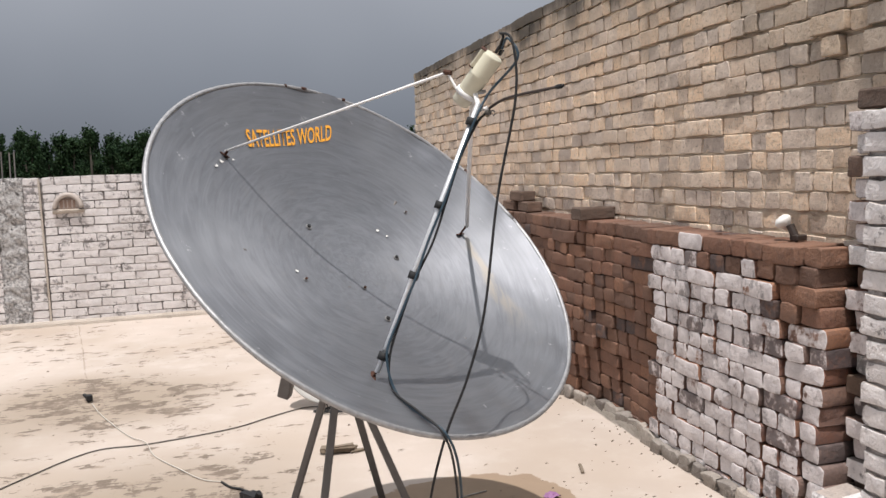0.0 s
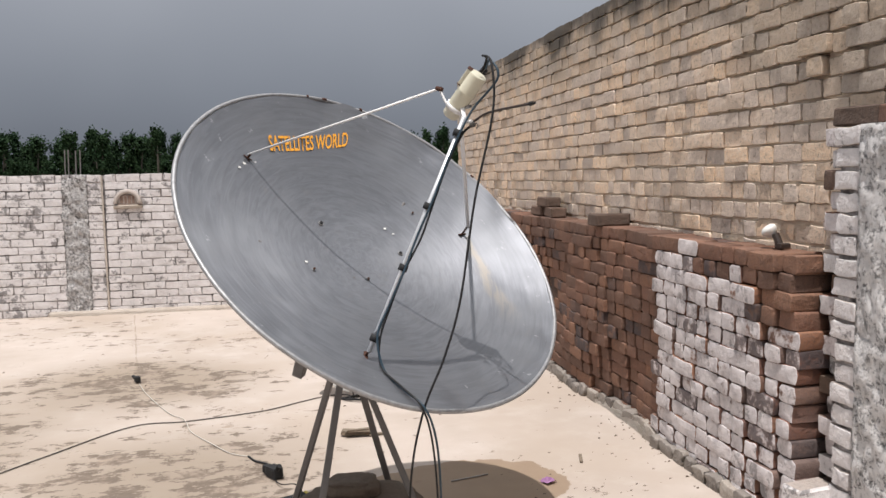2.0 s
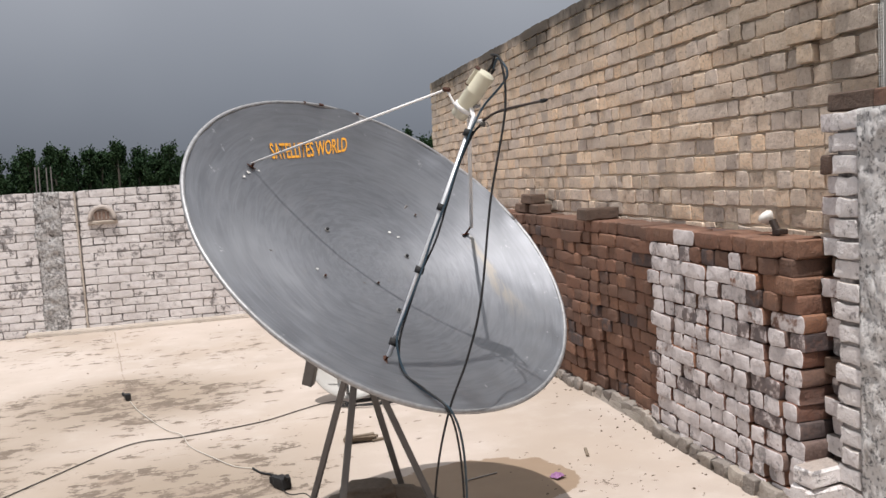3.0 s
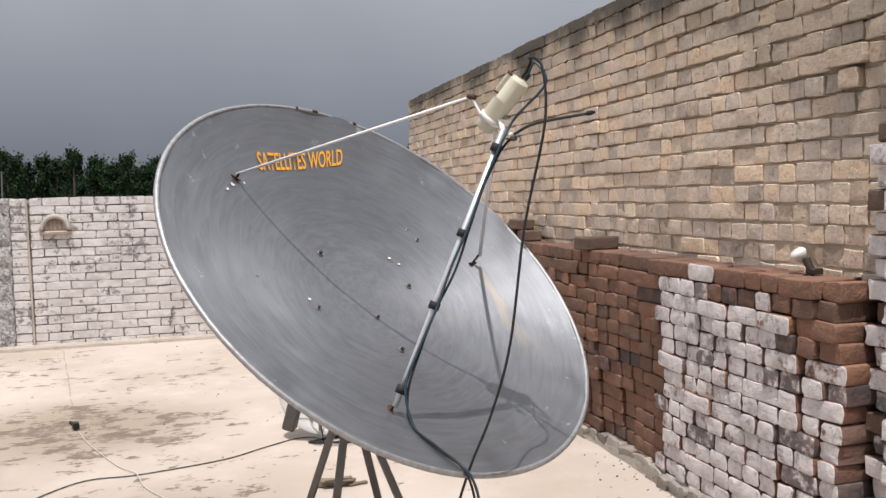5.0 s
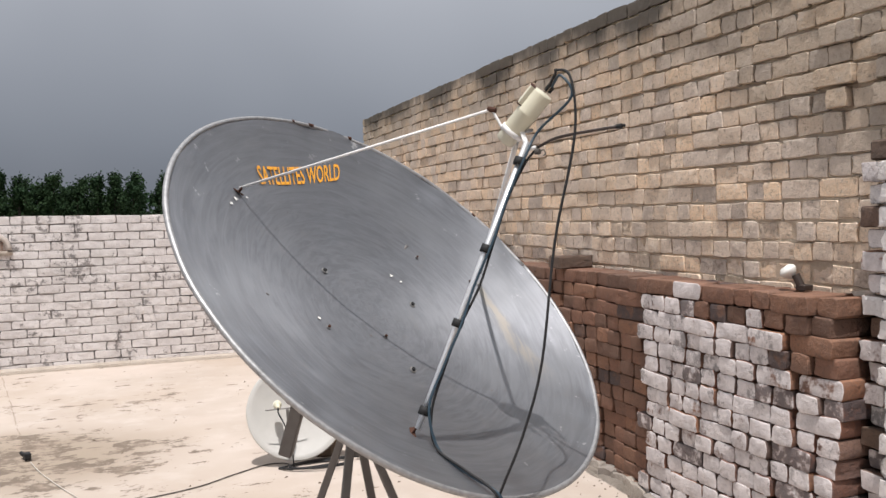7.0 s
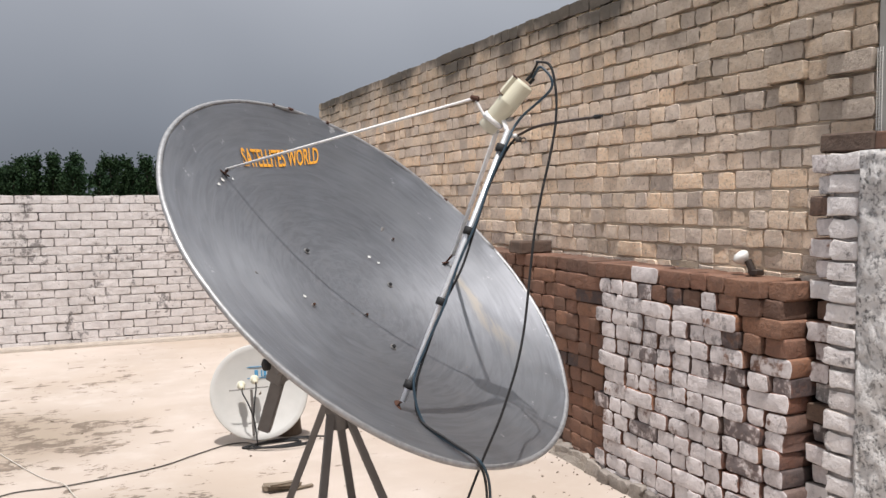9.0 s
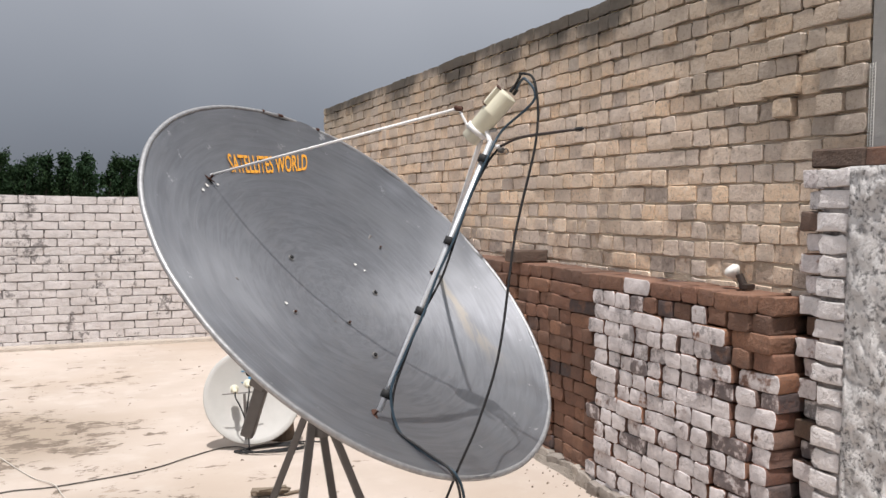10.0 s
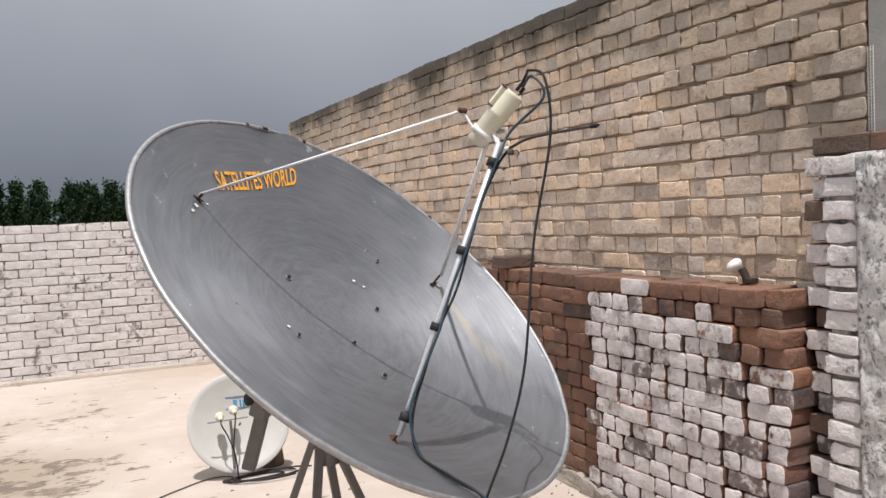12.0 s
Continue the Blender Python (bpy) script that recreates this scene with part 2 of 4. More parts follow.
    m.color(c)
    m.rough(m.math("MULTIPLY_ADD", patch, -0.15, 0.87))
    return m.bump(m.math("MULTIPLY_ADD", f, -0.6, m.math("MULTIPLY", fine, 0.25)), 0.5, 0.004).m


M_FLOOR = floor_mat()

DISH_C, DISH_N, DISH_R, DISH_K = Vector((0.5775, 2.8611, 1.2695)), Vector((0.3987, -0.585, 0.7063)).normalized(), 0.7776, 0.2814
DISH_U = Vector((0, 0, 1)).cross(DISH_N).normalized()
DISH_V = DISH_N.cross(DISH_U)
VERTEX = DISH_C - DISH_N * DISH_K * DISH_R ** 2


RUN_START, RUN_END = ((Vector(p) - VERTEX) for p in ((1.0, 3.23, 1.235), (1.12, 2.785, 0.849)))
RUN_START, RUN_END = ((p.dot(DISH_U), p.dot(DISH_V)) for p in (RUN_START, RUN_END))


def silver_mat():
    """Silver paint brushed on in rings about the bowl's middle."""
    m = Mat("brushed_silver_paint", 0.5, 0.84, 0.5)
    s = m.t.nodes.new("ShaderNodeVectorMath")
    s.operation = "SUBTRACT"
    m.put(m.pos, s.inputs[0])
    s.inputs[1].default_value = VERTEX

    def dot(v):
        n = m.t.nodes.new("ShaderNodeVectorMath")
        n.operation = "DOT_PRODUCT"
        m.put(s.outputs[0], n.inputs[0])
        n.inputs[1].default_value = v
        return n.outputs["Value"]

    # brushed in rings: the gloss spreads towards and away from the middle
    m.put(s.outputs[0], m.p.inputs["Tangent"])
    u, v = dot(DISH_U), dot(DISH_V)
    rad = m.math("SQRT", m.math("ADD", m.math("MULTIPLY", u, u), m.math("MULTIPLY", v, v)))
    ang = m.math("ARCTAN2", v, u)
    # the middle was dabbed, the rest drawn round with a wide brush
    m.put(m.math("MULTIPLY", m.step(rad, 0.03, 0.42), 0.54), m.p.inputs["Anisotropic"])
    comb = m.t.nodes.new("ShaderNodeCombineXYZ")
    m.put(m.math("MULTIPLY", rad, 30.0), comb.inputs[0])
    m.put(m.math("MULTIPLY", m.math("SINE", ang), 1.9), comb.inputs[1])
    m.put(m.math("MULTIPLY", m.math("COSINE", ang), 1.9), comb.inputs[2])
    rings = m.noise(1.6, 6, 0.68, vec=comb.outputs[0], warp=1.1)
    blot, spot = m.noise(3.3, 4, 0.55), m.noise(14, 5, 0.65)
    c = m.mix(m.step(rings, 0.25, 0.75), (0.20, 0.206, 0.224), (0.275, 0.283, 0.305))
    c = m.mix(m.math("MULTIPLY", m.step(blot, 0.45, 0.7), 0.45), c, (0.28, 0.288, 0.305))
    c = m.mix(m.math("MULTIPLY", m.step(spot, 0.6, 0.74), 0.35), c, (0.27, 0.265, 0.265))
    # rusty run below one of the rod's feet, and chalky scuffs by the low edge
    du, dv = RUN_END[0] - RUN_START[0], RUN_END[1] - RUN_START[1]
    ln = math.hypot(du, dv)
    along = m.math("ADD", m.math("MULTIPLY", m.math("SUBTRACT", u, RUN_START[0]), du / ln), m.math("MULTIPLY", m.math("SUBTRACT", v, RUN_START[1]), dv / ln))
    across = m.math("ADD", m.math("MULTIPLY", m.math("SUBTRACT", u, RUN_START[0]), -dv / ln), m.math("MULTIPLY", m.math("SUBTRACT", v, RUN_START[1]), du / ln))
    across = m.math("ABSOLUTE", m.math("MULTIPLY_ADD", m.noise(7, 3), 0.09, m.math("SUBTRACT", across, 0.045)))
    wide = m.math("MULTIPLY_ADD", along, 0.10, 0.012)
    run = m.math("MULTIPLY", m.math("SUBTRACT", 1.0, m.step(m.math("DIVIDE", across, wide), 0.2, 1.0)), m.math("MULTIPLY", m.step(along, 0.0, 0.02), m.math("SUBTRACT", 1.0, m.step(along, 0.3, 0.55))))
    c = m.mix(m.math("MULTIPLY", run, m.math("MULTIPLY", m.step(rings, 0.35, 0.6), 0.42)), c, (0.36, 0.30, 0.21))
    scuff = m.math("MULTIPLY", m.step(rad, 0.60, 0.70), m.step(m.noise(16, 6, 0.7), 0.63, 0.70))
    c = m.mix(m.math("MULTIPLY", scuff, 0.7), c, (0.66, 0.66, 0.67))
    m.color(c)
    m.rough(m.math("MULTIPLY_ADD", rings, 0.16, m.math("MULTIPLY_ADD", blot, 0.22, 0.34)))
    return m.bump(m.math("MULTIPLY_ADD", rings, 0.3, m.math("MULTIPLY", blot, 1.6)), 0.3, 0.005).m


M_SILVER = silver_mat()
M_RIM = plain("worn_silver_rim", (0.18, 0.178, 0.18), (0.50, 0.50, 0.51), 0.52, 0.7, 45, 0.8)
M_BACK = plain("grey_dish_back", (0.2, 0.2, 0.205), (0.28, 0.28, 0.285), 0.6, 0.3, 12, 0.2)
M_ROD = plain("galvanised_rod", (0.55, 0.56, 0.58), (0.75, 0.76, 0.78), 0.4, 0.6, 60, 0.2)
M_WHITE_ROD = plain("white_painted_rod", (0.68, 0.67, 0.66), (0.82, 0.81, 0.8), 0.5, 0.1, 50, 0.1)
M_RUST = plain("rusty_steel", (0.05, 0.022, 0.016), (0.10, 0.045, 0.028), 0.85, 0.2, 120, 0.6)
M_STEEL = plain("grey_painted_steel", (0.125, 0.118, 0.113), (0.20, 0.187, 0.18), 0.55, 0.15, 25, 0.25)
M_BOLT = plain("zinc_bolt", (0.25, 0.24, 0.23), (0.45, 0.44, 0.43), 0.4, 0.8, 150, 0.3)
M_CREAM = plain("cream_plastic", (0.56, 0.53, 0.41), (0.66, 0.63, 0.50), 0.5, 0.0, 20, 0.1)
M_CREAM_DARK = plain("grubby_cream_plastic", (0.50, 0.47, 0.38), (0.62, 0.59, 0.48), 0.6, 0.0, 30, 0.1)
M_BLACK = plain("black_rubber", (0.008, 0.008, 0.009), (0.016, 0.016, 0.017), 0.7, 0.0, 40, 0.1)
M_BLUE = plain("dark_blue_rubber", (0.02, 0.04, 0.06), (0.035, 0.065, 0.09), 0.45, 0.0, 40, 0.1)
M_BROWN = plain("brown_rubber", (0.03, 0.02, 0.016), (0.05, 0.036, 0.03), 0.5, 0.0, 40, 0.1)
M_GREYCABLE = plain("weathered_grey_cable", (0.055, 0.05, 0.045), (0.10, 0.09, 0.08), 0.7, 0.0, 40, 0.1)
M_WHITECABLE = plain("dusty_white_cable", (0.42, 0.39, 0.345), (0.56, 0.52, 0.47), 0.7, 0.0, 40, 0.1)
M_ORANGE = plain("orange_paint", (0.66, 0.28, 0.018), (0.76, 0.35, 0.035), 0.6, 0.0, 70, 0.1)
M_OFFWHITE = plain("offwhite_dish_paint", (0.44, 0.435, 0.415), (0.53, 0.52, 0.50), 0.5, 0.0, 14, 0.1)
M_BLUEPAINT = plain("blue_print", (0.05, 0.19, 0.34), (0.07, 0.24, 0.40), 0.5, 0.0, 60, 0.05)
M_WOOD = plain("grey_weathered_wood", (0.12, 0.095, 0.07), (0.25, 0.20, 0.15), 0.9, 0.0, 60, 0.8)
M_SACK = plain("dark_brown_sacking", (0.085, 0.065, 0.05), (0.16, 0.125, 0.098), 0.95, 0.0, 55, 1.0)
M_STONE = plain("brown_stone", (0.10, 0.075, 0.055), (0.17, 0.13, 0.10), 0.9, 0.0, 35, 0.9)
M_PURPLE = plain("purple_wrapper", (0.24, 0.11, 0.24), (0.34, 0.18, 0.32), 0.7, 0.0, 90, 0.3)
M_SCREEN = plain("dark_screen", (0.02, 0.025, 0.025), (0.035, 0.04, 0.04), 0.12, 0.0, 10, 0.0)
M_YELLOW = plain("yellow_green_trim", (0.44, 0.33, 0.04), (0.52, 0.40, 0.07), 0.5, 0.0, 40, 0.1)
M_LAMPWHITE = plain("chalky_white_cap", (0.66, 0.65, 0.62), (0.76, 0.75, 0.72), 0.6, 0.0, 30, 0.1)
M_BARS = plain("faded_brown_figures", (0.2, 0.13, 0.10), (0.26, 0.18, 0.14), 0.8, 0.0, 40, 0.1)
M_PLATE = plain("pale_plaster_plate", (0.40, 0.345, 0.31), (0.52, 0.465, 0.43), 0.85, 0.0, 30, 0.3)
M_SOIL = plain("dry_field", (0.16, 0.14, 0.09), (0.11, 0.13, 0.06), 0.95, 0.0, 0.6, 0.2)
M_BARK = plain("grey_bark", (0.05, 0.042, 0.034), (0.09, 0.078, 0.065), 0.9, 0.0, 8, 0.6)


def leaf_mat():
    m = Mat("poplar_leaves", 0.8, 0.0, 0.1)
    r = m.rnd()
    c = m.mix(r, (0.018, 0.036, 0.017), (0.034, 0.060, 0.026))
    m.color(m.mix(m.step(m.noise(0.7, 3), 0.4, 0.65), c, (0.02, 0.042, 0.02)))
    return m.m


M_LEAF = leaf_mat()


# ---- mesh helpers ----
def thing(name, base, label, category, group=""):
    ob = new(name)
    ob.empty_display_size = 0.1
    ob.location = base
    return tagged(ob, label, category, group)


def solid(name, bm, material, smooth=False):
    me = bpy.data.meshes.new(name)
    bmesh.ops.recalc_face_normals(bm, faces=bm.faces)
    bm.to_mesh(me)
    bm.free()
    me.materials.append(material)
    if smooth:
        me.polygons.foreach_set("use_smooth", [True] * len(me.polygons))
    return new(name, me)


def part(name, bm, material, parent, label="", smooth=False):
    """One mesh, built in world metres, under a thing or under a part."""
    ob = solid(name, bm, material, smooth)
    ob.parent = parent
    if parent.type == "EMPTY":
        ob.matrix_parent_inverse = Matrix.Translation(-parent.location)
    return tagged(ob, label)


def box(c, size, rot=None, bevel=0.0, jit=0.0, seed=0, seg=1):
    bm = bmesh.new()
    bmesh.ops.create_cube(bm, size=1.0)
    bmesh.ops.scale(bm, vec=size, verts=bm.verts)
    if bevel:
        bmesh.ops.bevel(bm, geom=bm.edges[:], offset=bevel, segments=seg, profile=0.6, affect="EDGES")
    if jit:
        rng = random.Random(seed)
        for v in bm.verts:
            v.co += Vector((rng.uniform(-jit, jit), rng.uniform(-jit, jit), rng.uniform(-jit, jit)))
    bm.transform(Matrix.Translation(c) @ (rot.to_4x4() if rot else Matrix.Identity(4)))
    return bm


def join(*bms):
    out = bmesh.new()
    for b in bms:
        me = bpy.data.meshes.new("tmp")
        b.to_mesh(me)
        b.free()
        out.from_mesh(me)
        bpy.data.meshes.remove(me)
    return out


def glide(pts, n=8):
    """A smooth line through the points."""
    p = [Vector(q) for q in pts]
    p = [2 * p[0] - p[1], *p, 2 * p[-1] - p[-2]]
    out = []
    for i in range(1, len(p) - 2):
        a, b, c, d = p[i - 1:i + 3]
        for k in range(n):
            t = k / n
            out.append(0.5 * (2 * b + (c - a) * t + (2 * a - 5 * b + 4 * c - d) * t * t + (3 * b - a - 3 * c + d) * t ** 3))
    out.append(p[-2])
    return out


def tube(pts, r, sides=8, r_end=None):
    bm = bmesh.new()
    rings = []
    side = None
    for i, p in enumerate(pts):
        d = (pts[min(i + 1, len(pts) - 1)] - pts[max(i - 1, 0)]).normalized()
        if side is None:
            side = d.orthogonal().normalized()
        side = (side - d * side.dot(d)).normalized()
        up = d.cross(side)
        rr = r if r_end is None else r + (r_end - r) * i / (len(pts) - 1)
        rings.append([bm.verts.new(p + rr * (math.cos(a) * side + math.sin(a) * up)) for a in (2 * math.pi * k / sides for k in range(sides))])
    for a, b in zip(rings, rings[1:]):
        for k in range(sides):
            bm.faces.new((a[k], a[(k + 1) % sides], b[(k + 1) % sides], b[k]))
    bm.faces.new(rings[0][::-1])
    bm.faces.new(rings[-1])
    return bm


def rod(a, b, r, sides=10, r_end=None):
    a, b = Vector(a), Vector(b)
    return tube([a, a.lerp(b, 0.5), b], r, sides, r_end)


def beam(a, b, w, d, bevel=0.003, twist=0.0):
    """A bar of rectangular section from a to b."""
    a, b = Vector(a), Vector(b)
    rot = (b - a).to_track_quat("Z", "Y").to_matrix() @ Matrix.Rotation(twist, 3, "Z")
    return box((a + b) / 2, (w, d, (b - a).length), rot, bevel)


def lathe(profile, origin, axis, sides=32):
    """Turns (radius, height) pairs about an axis."""
    axis = Vector(axis).normalized()
    u = axis.orthogonal().normalized()
    v = axis.cross(u)
    bm = bmesh.new()
    rings = []
    for r, h in profile:
        if r < 1e-6:
            rings.append([bm.verts.new(Vector(origin) + axis * h)])
        else:
            rings.append([bm.verts.new(Vector(origin) + axis * h + r * (math.cos(a) * u + math.sin(a) * v)) for a in (2 * math.pi * k / sides for k in range(sides))])
    for a, b in zip(rings, rings[1:]):
        for k in range(sides):
            f = [a[k % len(a)], a[(k + 1) % len(a)], b[(k + 1) % len(b)], b[k % len(b)]]
            f = list(dict.fromkeys(f))
            if len(f) > 2:
                bm.faces.new(f)
    return bm


# ---- bricks ----
def face_normals(me):
    """Keeps the large faces flat and lets the worn edges turn between them."""
    ns = [Vector() for _ in me.vertices]
    for p in me.polygons:
        for i in p.vertices:
            ns[i] += p.normal * p.area ** 2
    return [n.normalized() for n in ns]


def brick_mesh(name, size, material, seed, bevel=0.009, jit=0.0035, along_x=False):
    """A worn brick: an uneven outline with broken corners, drawn back to front, and a slightly hollow face."""
    rng = random.Random(seed)
    w, d, h = size if along_x else (size[1], size[0], size[2])
    outline = []
    for sx, sz in ((-1, -1), (1, -1), (1, 1), (-1, 1)):
        ra, rb = bevel * rng.uniform(0.7, 2.2), bevel * rng.uniform(0.6, 1.5)
        outline += [(sx * (w / 2 - ra), sz * h / 2), (sx * w / 2, sz * (h / 2 - rb))]
    outline.sort(key=lambda p: math.atan2(p[1] / h, p[0] / w))
    full = []
    for k, p in enumerate(outline):
        q = outline[(k + 1) % len(outline)]
        full.append(p)
        if math.hypot(p[0] - q[0], p[1] - q[1]) > 0.4 * h:
            full.append(((p[0] + q[0]) / 2 + rng.uniform(-0.15, 0.15) * w * (abs(p[1] - q[1]) < 0.5 * h), (p[1] + q[1]) / 2))
    full = [(x + rng.uniform(-jit, jit), z + rng.uniform(-jit, jit) * 0.7) for x, z in full]
    n = len(full)
    rings = []
    for depth, inset in ((d / 2, 0.0), (-d / 2 + bevel * 0.8, 0.0), (-d / 2, bevel * 0.75)):
        rings.append([(x - math.copysign(min(abs(x), inset), x), z - math.copysign(min(abs(z), inset * 0.8), z), depth + rng.uniform(-0.3, 0.3) * jit) for x, z in full])
    vs = [v for r in rings for v in r] + [(0.0, 0.0, -d / 2 + rng.uniform(-0.3, 0.5) * jit)]
    fs = [tuple(range(n))]
    for r in (0, 1):
        fs += [(r * n + k, r * n + (k + 1) % n, (r + 1) * n + (k + 1) % n, (r + 1) * n + k) for k in range(n)]
    fs += [(2 * n + k, 2 * n + (k + 1) % n, 3 * n) for k in range(n)]
    bm = bmesh.new()
    bv = [bm.verts.new((x, y, z) if along_x else (y, x, z)) for x, z, y in vs]
    for f in fs:
        bm.faces.new([bv[k] for k in f])
    bmesh.ops.recalc_face_normals(bm, faces=bm.faces)
    me = bpy.data.meshes.new(name)
    bm.to_mesh(me)
    bm.free()
    me.materials.append(material)
    me.polygons.foreach_set("use_smooth", [True] * len(me.polygons))
    me.normals_split_custom_set_from_vertices(face_normals(me))
    return me


class Bricks:
    """Lays bricks on one wall: the near ones as parts, the rest joined."""

    def __init__(self, wall, near, along_x=False):
        self.along_x = along_x
        self.wall, self.near, self.kinds, self.rest, self.count = wall, near, {}, {}, 0

    def kind(self, size, material, bevel, jit, rng):
        key = (round(size[0], 2), round(size[1], 2), round(size[2], 3), material.name)
        if key not in self.kinds:
            self.kinds[key] = [brick_mesh("brick", size, material, hash_seed(key, k), bevel, jit, self.along_x) for k in range(5)]
        return key, self.kinds[key][rng.randrange(5)]

    def lay(self, c, size, material, rng, turn=(0, 0, 0), bevel=0.009, jit=0.0035):
        key, me = self.kind(size, material, bevel, jit, rng)
        m = Matrix.LocRotScale(Vector(c), Euler(turn), None)
        if self.near(c) and self.count < 300:
            ob = new("brick", me)
            ob.parent = self.wall
            ob.matrix_basis = m
            self.count += 1
        else:
            self.rest.setdefault(material.name, []).append((me, m))

    def close(self):
        for mat_name, items in self.rest.items():
            vs, fs = [], []
            for me, m in items:
                o = len(vs)
                vs += [m @ v.co for v in me.vertices]
                fs += [[o + i for i in p.vertices] for p in me.polygons]
            me = bpy.data.meshes.new("brickwork")
            me.from_pydata(vs, [], fs)
            me.materials.append(bpy.data.materials[mat_name])
            me.polygons.foreach_set("use_smooth", [True] * len(me.polygons))
            me.normals_split_custom_set_from_vertices(face_normals(me))
            ob = tagged(new("brickwork", me), kind="stuff")
            ob.parent = self.wall


def hash_seed(key, k):
    return int(sum(abs(v) * p for v, p in zip(key[:3], (1013, 2027, 4051))) * 100) + len(key[3]) * 7 + k


def courses(lo, hi, rng, lengths, joint):
    """Splits a course into bricks: pairs of start and end."""
    out, s = [], lo
    while s < hi - 0.04:
        e = min(s + rng.choice(lengths) + rng.uniform(-0.008, 0.008), hi)
        if hi - e < 0.06:
            e = hi
        out.append((s + joint / 2, e - joint / 2))
        s = e
    return out


# ---- the setting ----
FAR_Y, SIDE_X = 9.575, 2.45

ground = tagged(solid("ground", box((0, 300, -3.75), (4000, 4000, 0.3)), M_SOIL), "dry green field below the roof", "field", kind="structure")
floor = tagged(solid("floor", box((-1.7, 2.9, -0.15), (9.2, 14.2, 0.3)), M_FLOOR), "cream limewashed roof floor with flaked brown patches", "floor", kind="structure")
wall_house = tagged(solid("wall_house", box((-1.7, 2.9, -1.95), (9.0, 14.0, 3.3)), M_CONCRETE), "plain grey house wall below the roof", "wall", kind="structure")

# far parapet
PARAPET_TOP = 1.53
wall_north = tagged(solid("wall_north", box((-1.75, FAR_Y + 0.118, PARAPET_TOP / 2 - 0.01), (8.9, 0.22, PARAPET_TOP - 0.02)), M_MORTAR_WHITE),
                    "whitewashed brick parapet with a rough concrete column", "wall", kind="structure")
# side wall of the taller neighbour
SIDE_TOP = 2.54


def rise(y, z):
    """The tall wall's courses climb a little towards the near end."""
    return z + 0.014 * (9.7 - y) * max(0.0, z - 1.1) / 1.45


wall_east = tagged(solid("wall_east", box((SIDE_X + 0.16, (2.54 + 9.70) / 2, SIDE_TOP / 2 - 0.03), (0.19, 9.70 - 2.54, SIDE_TOP - 0.06)), M_MORTAR_TAN),
                   "tall buff brick wall with smeared mortar and dark stained top", "wall", kind="structure")
wall_south = tagged(solid("wall_south", box((-1.75, -4.0, 0.75), (8.9, 0.22, 1.5)), M_PLINTH), "plain limewashed parapet", "wall", kind="structure")
wall_west = tagged(solid("wall_west", box((-6.1, 2.8, 0.75), (0.22, 13.3, 1.5)), M_PLINTH), "plain limewashed parapet", "wall", kind="structure")

# parapet on the near side, in front of the neighbour's column
EDGE_X, EDGE_Y, EDGE_TOP = 2.30, 2.62, 1.64
wall_side = tagged(solid("wall_side", box((EDGE_X + 0.075, (EDGE_Y - 0.01 - 3.88) / 2, EDGE_TOP / 2 - 0.02), (0.13, EDGE_Y + 3.86, EDGE_TOP - 0.04)), M_MORTAR_WHITE),
                   "whitewashed brick parapet with a cast rough concrete column", "wall", kind="structure")
column_house = tagged(solid("wall_neighbour", join(box((SIDE_X + 0.11, (2.53 - 3.88) / 2, 1.9), (0.24, 6.41, 3.8), None, 0.006)), M_CONCRETE),
                      "smooth grey concrete column of the neighbouring house", "wall", kind="structure")


def rough_column(name, lo, hi, seed, amp, parent, material):
    """Cast rubble concrete: a box whose faces are pushed about."""
    size = Vector(hi) - Vector(lo)
    bm = bmesh.new()
    bmesh.ops.create_cube(bm, size=1.0)
    bmesh.ops.scale(bm, vec=size, verts=bm.verts)
    bmesh.ops.subdivide_edges(bm, edges=[e for e in bm.edges if e.calc_length() > 0.5], cuts=64, use_grid_fill=True)
    bmesh.ops.subdivide_edges(bm, edges=[e for e in bm.edges if e.calc_length() > 0.1], cuts=11, use_grid_fill=True)
    bmesh.ops.translate(bm, vec=(Vector(lo) + Vector(hi)) / 2, verts=bm.verts)
    for v in bm.verts:
        a = noise.noise(v.co * 9 + Vector((seed, 0, 0))) + 0.8 * noise.noise(v.co * 24) + 0.7 * noise.noise(v.co * 55)
        v.co += Vector((-1, -1, 0)) * amp * a
    ob = solid(name, bm, material, True)
    ob.parent = parent
    return ob


rough_column("concrete_column", (EDGE_X - 0.012, 2.285, 0), (EDGE_X + 0.14, 2.475, EDGE_TOP), 3, 0.017, wall_side, M_RUBBLE)
rough_column("concrete_column", (-1.95, FAR_Y - 0.008, 0), (-1.70, FAR_Y + 0.22, PARAPET_TOP), 8, 0.02, wall_north, M_GRIT)


# ---- the large dish on its stand ----
def on_bowl(u, v, lift=0.0):
    return VERTEX + DISH_U * u + DISH_V * v + DISH_N * (DISH_K * (u * u + v * v) + lift)


def bowl_uv(p):
    d = Vector(p) - VERTEX
    return d.dot(DISH_U), d.dot(DISH_V)


def edge_radius(a):
    """The bowl is pressed in a little on its upper side."""
    return DISH_R - 0.010 * max(0.0, math.cos(a - radians(150)))


